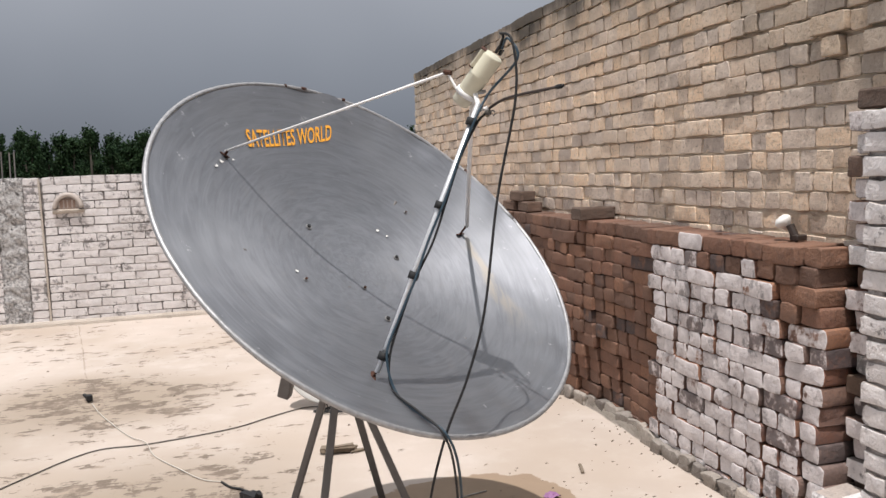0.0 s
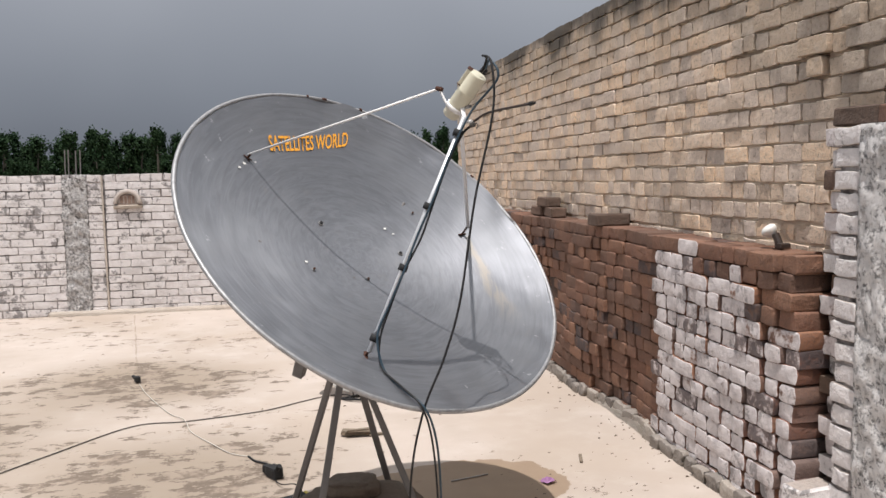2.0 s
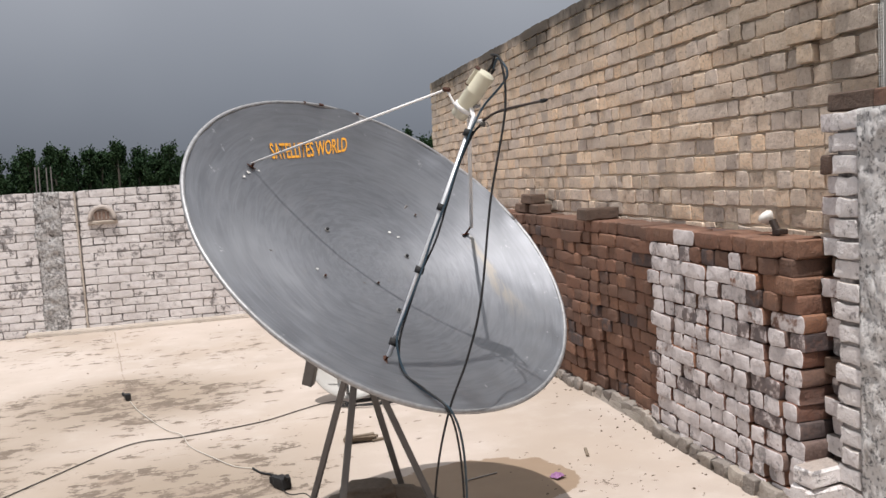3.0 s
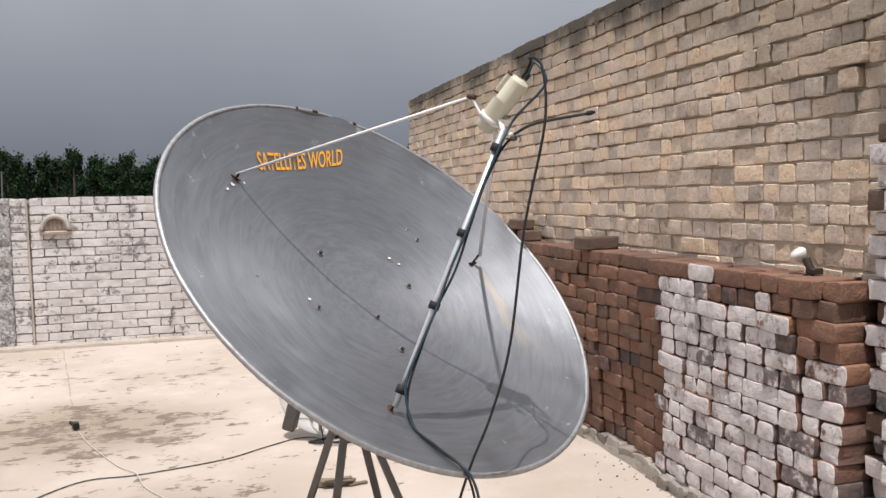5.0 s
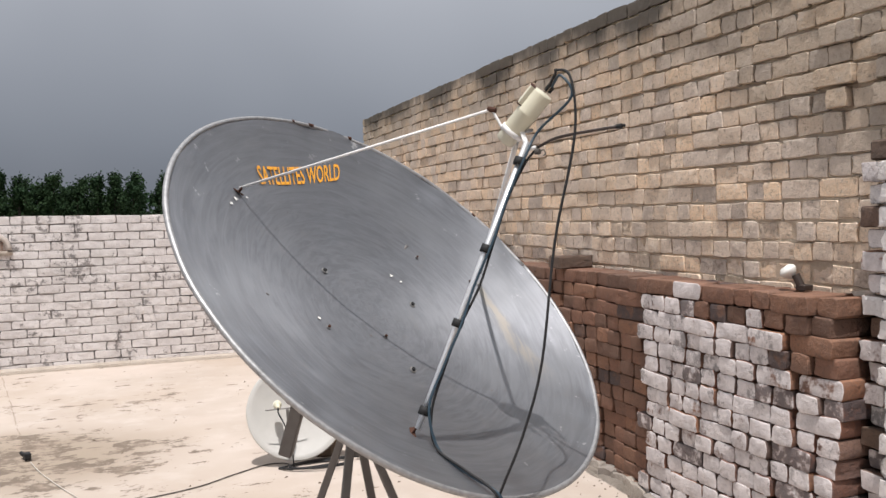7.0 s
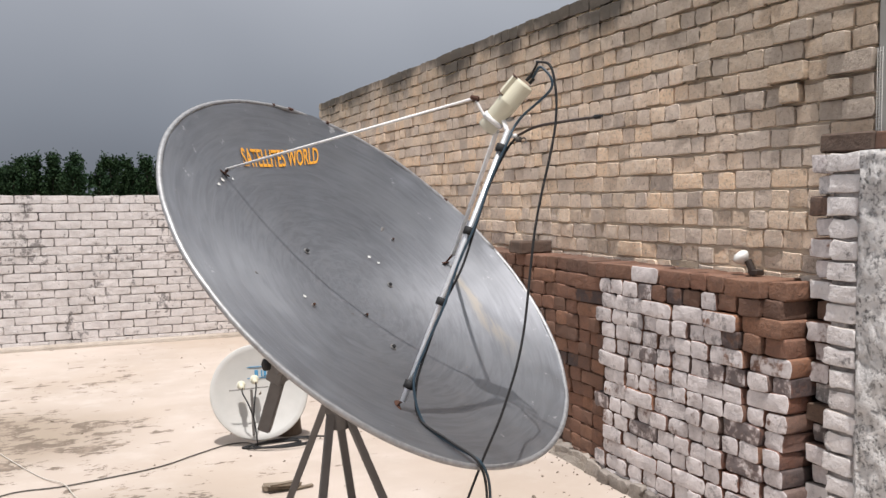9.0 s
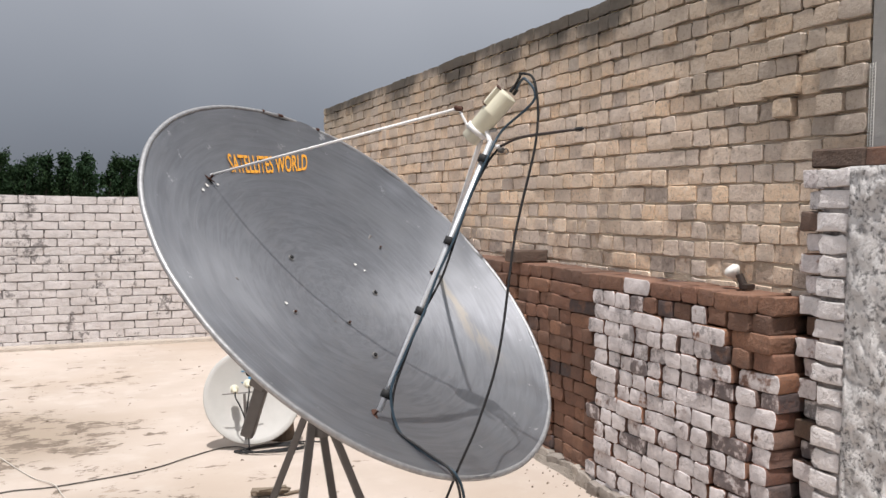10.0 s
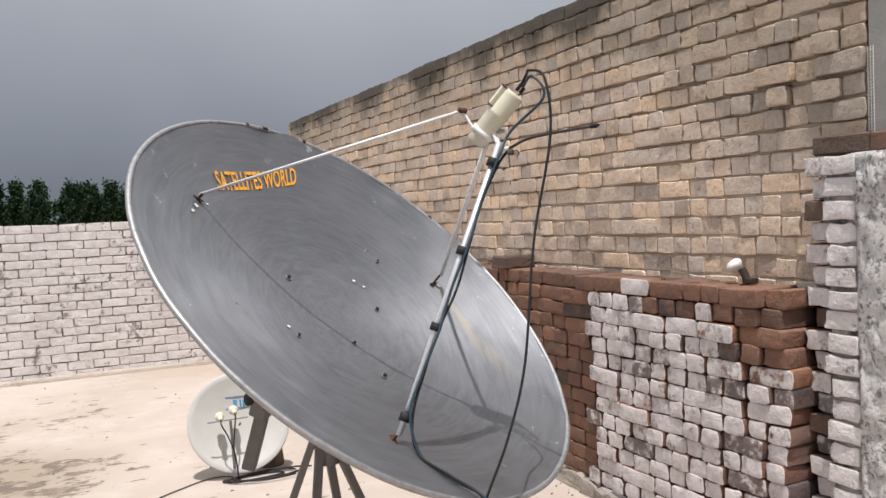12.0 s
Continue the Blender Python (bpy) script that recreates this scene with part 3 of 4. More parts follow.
def reflector(lift, flip, rings=46, sides=160):
    bm = bmesh.new()
    rows = []
    for i in range(rings + 1):
        row = []
        for k in range(sides if i else 1):
            a = 2 * math.pi * k / sides
            r = edge_radius(a) * i / rings
            u, v = r * math.cos(a), r * math.sin(a)
            q = Vector((u * 3.1, v * 3.1, 0.3))
            w = 0.0035 * noise.noise(q) + 0.0018 * noise.noise(q * 3.3) + 0.0005 * math.sin(r * 230 + 2.5 * noise.noise(q)) * max(0.0, 1 - r / 0.3)
            w += 0.007 * noise.noise(Vector((u * 9, v * 9, 2))) * max(0, (r / DISH_R - 0.72) / 0.28) + 0.0012 * noise.noise(Vector((u * 26, v * 26, 5))) * max(0, (r / DISH_R - 0.6) / 0.4)
            row.append(bm.verts.new(on_bowl(u, v, lift + w)))
        rows.append(row)
    for a, b in zip(rows, rows[1:]):
        for k in range(sides):
            f = list(dict.fromkeys((a[k % len(a)], b[k], b[(k + 1) % sides], a[(k + 1) % len(a)])))
            bm.faces.new(f if not flip else f[::-1])
    return bm


HUB = Vector((0.468, 3.02, 0.80))
dish = thing("satellite_dish", (HUB.x, HUB.y, 0), "large silver-painted satellite dish on a grey steel leg stand", "satellite dish")
bowl = part("reflector", reflector(0.0, False), M_SILVER, dish, "brushed silver-painted shallow bowl", True)
back = part("back_shell", reflector(-0.006, True, 20, 96), M_BACK, dish, "dull grey back of the bowl", True)
RIM_N = 128
rim_line = [on_bowl(edge_radius(a) * math.cos(a), edge_radius(a) * math.sin(a), -0.004 + 0.004 * noise.noise(Vector((math.cos(a) * 4, math.sin(a) * 4, 0))))
            for a in (2 * math.pi * k / RIM_N for k in range(RIM_N + 1))]
part("rim", tube(rim_line, 0.0085, 8), M_RIM, dish, "rolled and dented bright rim", True)

for deg, length in ((21, 0.016), (64, 0.012), (77, 0.022), (83, 0.008)):
    a, da = radians(deg), length / DISH_R / 2
    ends = [on_bowl(edge_radius(a + k) * math.cos(a + k), edge_radius(a + k) * math.sin(a + k), 0.001) for k in (-da, 0, da)]
    part("rust_nick", tube(ends, 0.0068, 6), M_RUST, dish, "dark rusty nick on the rim")

FOOT_L, FOOT_B, FOOT_R = Vector((0.107, 3.007, 1.567)), Vector((0.476, 2.462, 0.908)), Vector((0.993, 3.207, 1.259))
FEED_LO, FEED_HI = Vector((0.785, 2.502, 1.699)), Vector((0.856, 2.425, 1.812))
PROBE_AT = Vector((0.836, 2.443, 1.654))
FEED_AX = (FEED_HI - FEED_LO).normalized()
ROD_B = Vector((0.803, 2.444, 1.668))
ROD_L = Vector((0.738, 2.527, 1.765))
ROD_R = Vector((0.808, 2.520, 1.672))

for foot, end, mat, r, lab in ((FOOT_L, ROD_L, M_WHITE_ROD, 0.0043, "thin white rod"), (FOOT_B, ROD_B, M_ROD, 0.0085, "galvanised tube"), (FOOT_R, ROD_R, M_WHITE_ROD, 0.0075, "pale flattened rod")):
    part("feed_rod", rod(foot, end, r), mat, dish, lab, True)
    u, v = bowl_uv(foot)
    base = on_bowl(u, v, 0.002)
    away = (DISH_U * u + DISH_V * v).normalized()
    part("foot_bracket", join(beam(base - away * 0.004, foot + (end - foot).normalized() * 0.012, 0.011, 0.005, 0.0015), beam(base - away * 0.022, base + away * 0.014, 0.014, 0.004, 0.001)), M_RUST, dish, "rusty bent bracket")
part("rod_clamp", join(rod(ROD_L + Vector((-0.008, 0.008, 0.002)), ROD_L + Vector((0.008, -0.008, -0.004)), 0.008, 8), rod(ROD_L + Vector((0.004, -0.004, 0.006)), ROD_L + Vector((0.004, -0.004, -0.014)), 0.004, 6)), M_RUST, dish, "dark rusty clamp")
part("clamp_link", rod(ROD_L, FEED_LO + FEED_AX * 0.006 + Vector((-0.028, 0.004, 0.004)), 0.004, 8), M_WHITE_ROD, dish, "short white link")

# feed: horn, body, cap and ring
feed = part("feed_horn", lathe([(0, -0.034), (0.023, -0.034), (0.028, -0.029), (0.029, 0.006), (0.0285, 0.008)], FEED_LO, FEED_AX, 28), M_CREAM_DARK, dish, "grubby cream lower horn", True)
part("feed_body", lathe([(0, 0.0), (0.029, 0.0), (0.0305, 0.004), (0.031, 0.064), (0.0325, 0.067), (0.0325, 0.071), (0.031, 0.074), (0.0312, 0.134), (0.030, 0.138), (0.028, 0.139), (0, 0.137)], FEED_LO, FEED_AX, 32), M_CREAM, feed, "cream plastic feed body", True)
side_ax = Vector((-0.80, 0.25, 0.45)).normalized()
side_ax = (side_ax - FEED_AX * side_ax.dot(FEED_AX)).normalized()
part("side_housing", box(FEED_LO + FEED_AX * 0.108 + side_ax * 0.032, (0.016, 0.030, 0.060), Matrix((side_ax, FEED_AX.cross(side_ax), FEED_AX)).transposed(), 0.004, seg=2), M_CREAM, feed, "cream side box")
for g in (-1, 1):
    q = FEED_LO + FEED_AX * (0.108 + 0.031 * g) + side_ax * 0.033
    part("housing_edge", box(q, (0.017, 0.031, 0.003), Matrix((side_ax, FEED_AX.cross(side_ax), FEED_AX)).transposed(), 0.0008), M_RUST, feed, "rust-brown metal edge")
part("fixing_ring", lathe([(0.029, -0.004), (0.0345, -0.004), (0.0345, 0.010), (0.029, 0.010), (0.029, -0.004)], FEED_LO, FEED_AX, 28), M_WHITE_ROD, feed, "white painted clamp ring", True)
part("clamp_arm", join(beam(FEED_LO + FEED_AX * 0.004 + Vector((0.015, -0.028, 0)), ROD_B + Vector((0.0, 0.0, -0.012)), 0.014, 0.006, 0.001), rod(ROD_B + Vector((-0.01, 0.012, -0.02)), ROD_B + Vector((0.022, -0.012, -0.016)), 0.006)), M_WHITE_ROD, feed, "white bolted clamp")
for p in (0.25, 0.55):
    q = FEED_LO + FEED_AX * 0.005 + Vector((0.02 + 0.02 * p, -0.03, -0.004))
    part("clamp_bolt", rod(q, q + Vector((0.01, -0.012, 0.004)), 0.005, 6), M_BOLT, feed)
part("connector", join(rod(FEED_HI + FEED_AX * -0.005, FEED_HI + FEED_AX * 0.018, 0.0052, 6), rod(FEED_HI + FEED_AX * -0.005 + side_ax * -0.012, FEED_HI + FEED_AX * 0.014 + side_ax * -0.012, 0.0052, 6)), M_BLACK, feed, "black cable plugs")
knob_at = PROBE_AT + Vector((-0.016, -0.018, -0.014))
part("skew_knob", join(rod(knob_at, knob_at + Vector((0.006, -0.012, 0)), 0.008, 12), tube(glide([knob_at + Vector((0.006, -0.012, 0)), knob_at + Vector((0.012, -0.022, 0.004)), knob_at + Vector((0.016, -0.026, -0.006)), knob_at + Vector((0.010, -0.026, -0.012))], 4), 0.0018, 6)), M_GREYCABLE, feed, "dark turning knob with a wire hook")
# probe sticking out by the feed
PROBE0, PROBE1 = Vector((0.836, 2.443, 1.654)), Vector((0.957, 2.238, 1.692))
part("tuning_probe", tube(glide([PROBE0, PROBE0.lerp(PROBE1, 0.3) + Vector((0, 0, 0.012)), PROBE1], 8), 0.0042, 8), M_BROWN, dish, "dark probe cable end", True)
part("probe_tip", join(rod(PROBE1, PROBE1 + Vector((0.008, -0.014, 0.001)), 0.0065, 8), rod(PROBE1 + Vector((0.008, -0.014, 0.001)), PROBE1 + Vector((0.012, -0.02, 0.002)), 0.004, 8)), M_BLACK, dish)
# tape bands
for f in (0.06, 0.36, 0.62, 0.93):
    c = FOOT_B.lerp(ROD_B, f)
    d = (ROD_B - FOOT_B).normalized()
    part("tape_band", rod(c - d * 0.011, c + d * 0.011, 0.0155, 12), M_BLACK, dish, "black tape band", True)
# bolts on the bowl
for p, r in (((0.369, 3.025, 1.301), 0.009), ((0.683, 3.081, 1.169), 0.009), ((0.585, 2.805, 0.999), 0.009), ((0.325, 2.806, 1.148), 0.006), ((0.765, 3.255, 1.32), 0.005), ((0.531, 2.904, 1.093), 0.006)):
    b = on_bowl(*bowl_uv(p), 0.0)
    washer = part("washer", rod(b, b + DISH_N * 0.003, r * 1.25, 14), M_BOLT, dish)
    part("bolt", rod(b + DISH_N * 0.002, b + DISH_N * 0.008, r * 0.75, 6), M_RUST if r < 0.008 else M_BLACK, washer)
# pale flecks: painted glimmers near the upper foot, paint scuffs at the bowl's middle
for p, s in (((0.09, 2.985, 1.53), 0.008), ((0.07, 2.96, 1.51), 0.007), ((0.135, 3.02, 1.545), 0.005), ((0.63, 3.15, 1.262), 0.006), ((0.30, 2.81, 1.178), 0.006), ((0.66, 3.15, 1.235), 0.005)):
    u, v = bowl_uv(p)
    bm = bmesh.new()
    rng = random.Random(int(s * 1e5))
    ring = [bm.verts.new(on_bowl(u + s * rng.uniform(0.5, 1.5) * math.cos(a), v + s * rng.uniform(0.4, 1.2) * math.sin(a), 0.0045)) for a in (k * math.pi / 6 for k in range(12))]
    bm.faces.new(ring)
    part("paint_scuff", bm, M_LAMPWHITE, dish, "pale painted fleck")

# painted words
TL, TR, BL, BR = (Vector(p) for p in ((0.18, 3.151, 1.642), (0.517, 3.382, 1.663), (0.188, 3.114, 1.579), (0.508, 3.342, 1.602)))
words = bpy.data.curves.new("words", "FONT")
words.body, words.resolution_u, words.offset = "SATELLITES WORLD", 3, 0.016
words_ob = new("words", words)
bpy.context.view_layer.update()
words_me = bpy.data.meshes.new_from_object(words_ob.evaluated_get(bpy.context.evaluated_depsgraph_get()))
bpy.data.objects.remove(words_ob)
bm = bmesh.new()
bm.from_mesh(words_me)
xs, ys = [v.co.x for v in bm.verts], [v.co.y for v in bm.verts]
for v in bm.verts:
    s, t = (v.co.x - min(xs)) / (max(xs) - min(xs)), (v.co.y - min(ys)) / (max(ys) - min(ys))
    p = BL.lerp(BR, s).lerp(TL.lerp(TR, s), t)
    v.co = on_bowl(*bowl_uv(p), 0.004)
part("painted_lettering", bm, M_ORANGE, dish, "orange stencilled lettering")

# stand
LEG_FEET = ((0.21, 3.296), (0.278, 2.783), (0.693, 3.413), (0.773, 2.865))
for (x, y), dx in zip(LEG_FEET, ((-0.046, -0.02), (-0.02, 0.0), (0.0, 0.02), (0.006, -0.01))):
    part("leg", beam((x, y, 0.0), (HUB.x + dx[0], HUB.y + dx[1], HUB.z), 0.027, 0.024, 0.003, 0.5), M_STEEL, dish, "grey painted steel leg")
part("hub", join(rod(HUB + Vector((0, 0, -0.10)), HUB + Vector((0, 0, 0.05)), 0.036, 16), beam(HUB + Vector((-0.05, 0, -0.02)), HUB + Vector((0.05, 0, -0.02)), 0.05, 0.05)), M_STEEL, dish, "steel leg collar")
part("mast", rod(HUB + Vector((0, 0, 0.0)), VERTEX - DISH_N * 0.16, 0.03, 16), M_STEEL, dish, "round steel mast", True)
part("back_frame", join(*[beam(VERTEX - DISH_N * 0.16, on_bowl(0.45 * math.cos(a), 0.45 * math.sin(a), -0.012), 0.03, 0.02) for a in (0.6, 1.8, 2.9, 4.0, 5.2)]), M_STEEL, dish, "steel back frame")
ST_LO, ST_HI = Vector((0.275, 3.27, 0.655)), Vector((0.335, 3.20, 0.92))
part("adjusting_arm", join(beam(ST_LO, ST_HI, 0.045, 0.045, 0.004, 0.4)), M_STEEL, dish, "square grey steel arm")
part("arm_bracket", join(beam((0.312, 3.215, 0.842), (0.325, 3.185, 0.915), 0.075, 0.06, 0.004, 0.4), beam(ST_HI + Vector((-0.02, -0.02, -0.03)), on_bowl(*bowl_uv((0.40, 2.95, 0.98)), -0.01), 0.06, 0.05, 0.004)), M_STEEL, dish)
part("knob", rod((0.262, 3.195, 0.902), (0.295, 3.205, 0.900), 0.021, 14), M_BLACK, dish, "round black knob", True)

# ---- cables of the dish ----
LOOP = Vector((0.842, 2.317, 1.850))
black = thing("black_cable", (0.70, 2.70, 0), "black coaxial cable looping from the feed to the floor", "cable")
part("cable", tube(glide([FEED_HI + FEED_AX * 0.015, FEED_HI + Vector((0.008, -0.036, 0.036)), LOOP + Vector((-0.004, 0.02, -0.002)), LOOP + Vector((0.010, -0.03, -0.03)), LOOP + Vector((0.008, -0.05, -0.18)),
                          (0.79, 2.27, 1.40), (0.735, 2.245, 1.10), (0.682, 2.25, 0.92), (0.625, 2.27, 0.772), (0.60, 2.36, 0.58), (0.61, 2.52, 0.34), (0.63, 2.62, 0.12), (0.70, 2.70, 0.008), (0.80, 2.80, 0.008)], 8), 0.0037, 8), M_BLACK, black, "", True)
blue = thing("blue_cable", (0.72, 2.62, 0), "dark blue coaxial cable taped along the lower feed rod", "cable")
d_b = (ROD_B - FOOT_B).normalized()
off = Vector((0.003, -0.012, -0.001))
on_rod = [FOOT_B.lerp(ROD_B, f) + off * (1 + 0.35 * math.sin(f * 21)) for f in (0.95, 0.8, 0.65, 0.5, 0.35, 0.2, 0.07)]
part("cable", tube(glide([FEED_HI + FEED_AX * 0.012 + side_ax * -0.008, FEED_HI + Vector((0.018, -0.045, 0.03)), FEED_HI + Vector((0.034, -0.075, -0.03)), FEED_LO + Vector((0.05, -0.068, 0.0)), *on_rod,
                          on_bowl(*bowl_uv((0.52, 2.42, 0.85)), 0.008), on_bowl(*bowl_uv((0.57, 2.34, 0.80)), 0.008), (0.622, 2.262, 0.765), (0.665, 2.30, 0.64), (0.70, 2.42, 0.40), (0.715, 2.55, 0.16), (0.72, 2.62, 0.008), (0.80, 2.70, 0.008)], 8), 0.0039, 8), M_BLUE, blue, "", True)
second = thing("taped_cable", (0.69, 2.60, 0), "second black cable taped beside the blue one", "cable")
on_rod = [FOOT_B.lerp(ROD_B, f) + Vector((0.009, -0.008, -0.006)) * (1 + 0.5 * math.sin(f * 13 + 1)) for f in (0.93, 0.8, 0.65, 0.5, 0.35, 0.2, 0.07)]
part("cable", tube(glide([PROBE0 + Vector((0.0, 0, 0)), PROBE0 + Vector((-0.012, 0.005, -0.015)), *on_rod, on_bowl(*bowl_uv((0.51, 2.43, 0.86)), 0.012), on_bowl(*bowl_uv((0.56, 2.35, 0.81)), 0.014),
                          (0.613, 2.263, 0.768), (0.65, 2.29, 0.64), (0.685, 2.40, 0.40), (0.70, 2.53, 0.16), (0.69, 2.60, 0.008), (0.74, 2.74, 0.008)], 8), 0.0036, 8), M_BLACK, second, "", True)

# ---- the small dish behind ----
SM_C = Vector((0.748, 5.42, 0.31))
SM_N = Vector((-0.10, -0.93, 0.34)).normalized()
small = thing("small_satellite_dish", (0.72, 5.50, 0), "small offwhite satellite dish standing on the roof floor", "satellite dish")
prof = [(0.0, -0.05)] + [(0.288 * k / 10, -0.05 + 0.05 * (k / 10) ** 2) for k in range(1, 11)] + [(0.294, -0.004), (0.290, -0.012)] + [(0.288 * k / 10, -0.058 + 0.05 * (k / 10) ** 2) for k in range(9, 0, -1)] + [(0, -0.058)]
part("reflector", lathe(prof, SM_C, SM_N, 56), M_OFFWHITE, small, "round offwhite bowl", True)
su = Vector((0, 0, 1)).cross(SM_N).normalized()
sv = SM_N.cross(su)


def on_small(a, b, lift=0.0):
    return SM_C + su * a + sv * b + SM_N * (-0.05 + 0.05 * (a * a + b * b) / 0.09 + lift)


part("brand_mark", join(*[box(on_small(x, 0.115, 0.006), (w, 0.003, h), Matrix((su, -SM_N, sv)).transposed()) for x, w, h in ((-0.01, 0.022, 0.045), (0.022, 0.010, 0.04), (0.042, 0.016, 0.036), (0.067, 0.018, 0.045))]), M_BLUEPAINT, small, "blue printed mark")
part("print_frame", join(box(on_small(0.0, 0.155, 0.005), (0.13, 0.003, 0.005), Matrix((su, -SM_N, sv)).transposed()), box(on_small(0.0, 0.088, 0.004), (0.13, 0.003, 0.005), Matrix((su, -SM_N, sv)).transposed())), M_BLUEPAINT, small)
for a, b in ((-0.115, 0.035), (-0.035, 0.065)):
    p = on_small(a, b, 0.13)
    lnb = part("lnb", join(rod(p, p - SM_N * 0.05, 0.024, 16), rod(p - SM_N * 0.04, p + SM_N * 0.045 + sv * -0.025, 0.015, 12)), M_CREAM, small, "cream plastic receiver head", True)
    part("lnb_collar", rod(p - SM_N * 0.012, p - SM_N * 0.02, 0.0265, 16), M_LAMPWHITE, lnb)
    part("lnb_cable", tube(glide([p + SM_N * 0.04 - sv * 0.02, p + SM_N * 0.05 - sv * 0.06, on_small(a * 0.5 - 0.03, -0.08, 0.17), on_small(-0.055, -0.17, 0.14), on_small(-0.045, -0.24, 0.11), Vector((0.70, 5.28, 0.01))], 6), 0.0042, 6), M_BLACK, small, "black cable tail")
part("lnb_bar", join(rod(on_small(-0.19, 0.0, 0.15), on_small(0.04, 0.01, 0.15), 0.004, 6), rod(on_small(-0.06, 0.0, 0.15), on_small(-0.05, -0.26, 0.02), 0.008, 8)), M_STEEL, small, "thin steel holder bar")
part("foot", join(lathe([(0, 0), (0.085, 0), (0.09, 0.01), (0.082, 0.08), (0.08, 0.16), (0.07, 0.165), (0, 0.165)], (0.945, 5.53, 0), (0, 0, 1), 20), rod((0.92, 5.52, 0.15), SM_C - SM_N * 0.06, 0.018)), M_STONE, small, "round brown concrete base")
rng = random.Random(9)
for k in range(3):
    loop = [Vector((0.80 + 0.05 * k + (0.17 + 0.03 * k) * math.cos(a) + rng.uniform(-0.02, 0.02), 5.30 - 0.02 * k + (0.045 + 0.02 * k) * math.sin(a), 0.008 + 0.006 * k)) for a in (0.3 + j * 0.62 for j in range(11 - k))]
    part("loose_cable", tube(glide(loop, 4), 0.006, 6), M_BLACK, small, "black cable coiled on the floor")

# ---- small things on the roof floor ----
floor_cable = thing("floor_cable", (-0.3, 5.05, 0), "weathered grey cable lying in a loose curve on the roof", "cable")
part("cable", tube(glide([(-1.6, 3.85, 0.006), (-1.27, 4.217, 0.006), (-1.02, 4.55, 0.006), (-0.655, 5.0, 0.006), (-0.34, 5.03, 0.006), (0.1, 5.14, 0.006), (0.35, 5.30, 0.006), (0.54, 5.414, 0.006), (0.66, 5.40, 0.008), (0.71, 5.28, 0.01)], 8), 0.0036, 6), M_GREYCABLE, floor_cable, "", True)
lead = thing("white_power_lead", (-0.78, 6.16, 0), "dusty white power lead with a black plug on the roof", "cable")
part("lead", tube(glide([(-0.76, 6.10, 0.006), (-0.66, 5.75, 0.006), (-0.47, 5.25, 0.006), (-0.36, 5.05, 0.012), (-0.30, 4.80, 0.006), (-0.16, 4.52, 0.006), (-0.06, 4.34, 0.006), (0.034, 4.264, 0.006)], 8), 0.0029, 6), M_WHITECABLE, lead, "", True)
part("plug", join(box((-0.78, 6.16, 0.03), (0.038, 0.055, 0.042), Matrix.Rotation(0.3, 3, "Z"), 0.008, seg=2), rod((-0.80, 6.19, 0.03), (-0.82, 6.24, 0.035), 0.012, 8)), M_BLACK, lead, "black socket plug")
part("lead_tail", tube(glide([(0.034, 4.264, 0.006), (0.07, 4.18, 0.006), (0.115, 4.13, 0.008), (0.14, 4.08, 0.012)], 6), 0.006, 6), M_BLACK, lead)
adapter = thing("power_adapter", (0.165, 3.97, 0), "black power adapter lying on the roof", "adapter")
part("case", box((0.165, 3.92, 0.03), (0.06, 0.085, 0.055), Matrix.Rotation(0.5, 3, "Z"), 0.012, 0.003, 4, seg=2), M_BLACK, adapter)
part("socket_end", join(box((0.135, 3.975, 0.028), (0.042, 0.045, 0.042), Matrix.Rotation(0.6, 3, "Z"), 0.008, 0.002, 2, seg=2)), M_BLACK, adapter)
part("strain_relief", rod((0.18, 3.89, 0.05), (0.19, 3.87, 0.075), 0.012, 10), M_BLACK, adapter)
part("cord", tube(glide([(0.185, 3.98, 0.01), (0.17, 3.86, 0.008), (0.20, 3.76, 0.02), (0.26, 3.72, 0.03), (0.29, 3.62, 0.02), (0.27, 3.50, 0.04)], 6), 0.003, 6), M_BLACK, adapter)
meter = thing("signal_meter", (0.245, 3.45, 0), "handheld signal meter with dark screen and yellow trim", "signal meter")
mr = Matrix.Rotation(0.45, 3, "Z") @ Matrix.Rotation(0.16, 3, "X")
mb = part("case", box((0.245, 3.45, 0.03), (0.20, 0.14, 0.035), mr, 0.008, seg=2), M_BLACK, meter)
part("screen", box(Vector((0.245, 3.45, 0.03)) + mr @ Vector((-0.02, 0.012, 0.019)), (0.13, 0.085, 0.003), mr), M_SCREEN, mb, "dark glossy screen")
part("trim", join(*[box(Vector((0.245, 3.45, 0.03)) + mr @ Vector(p), s, mr, 0.002) for p, s in (((0.088, 0, 0.018), (0.016, 0.13, 0.006)), ((0, -0.062, 0.018), (0.19, 0.010, 0.006)))]), M_YELLOW, mb, "yellow-green trim")
part("buttons", join(*[box(Vector((0.245, 3.45, 0.03)) + mr @ Vector((x, -0.048, 0.02)), (0.016, 0.010, 0.004), mr, 0.001) for x in (-0.06, -0.03, 0.0, 0.03, 0.06)]), M_GREYCABLE, mb)


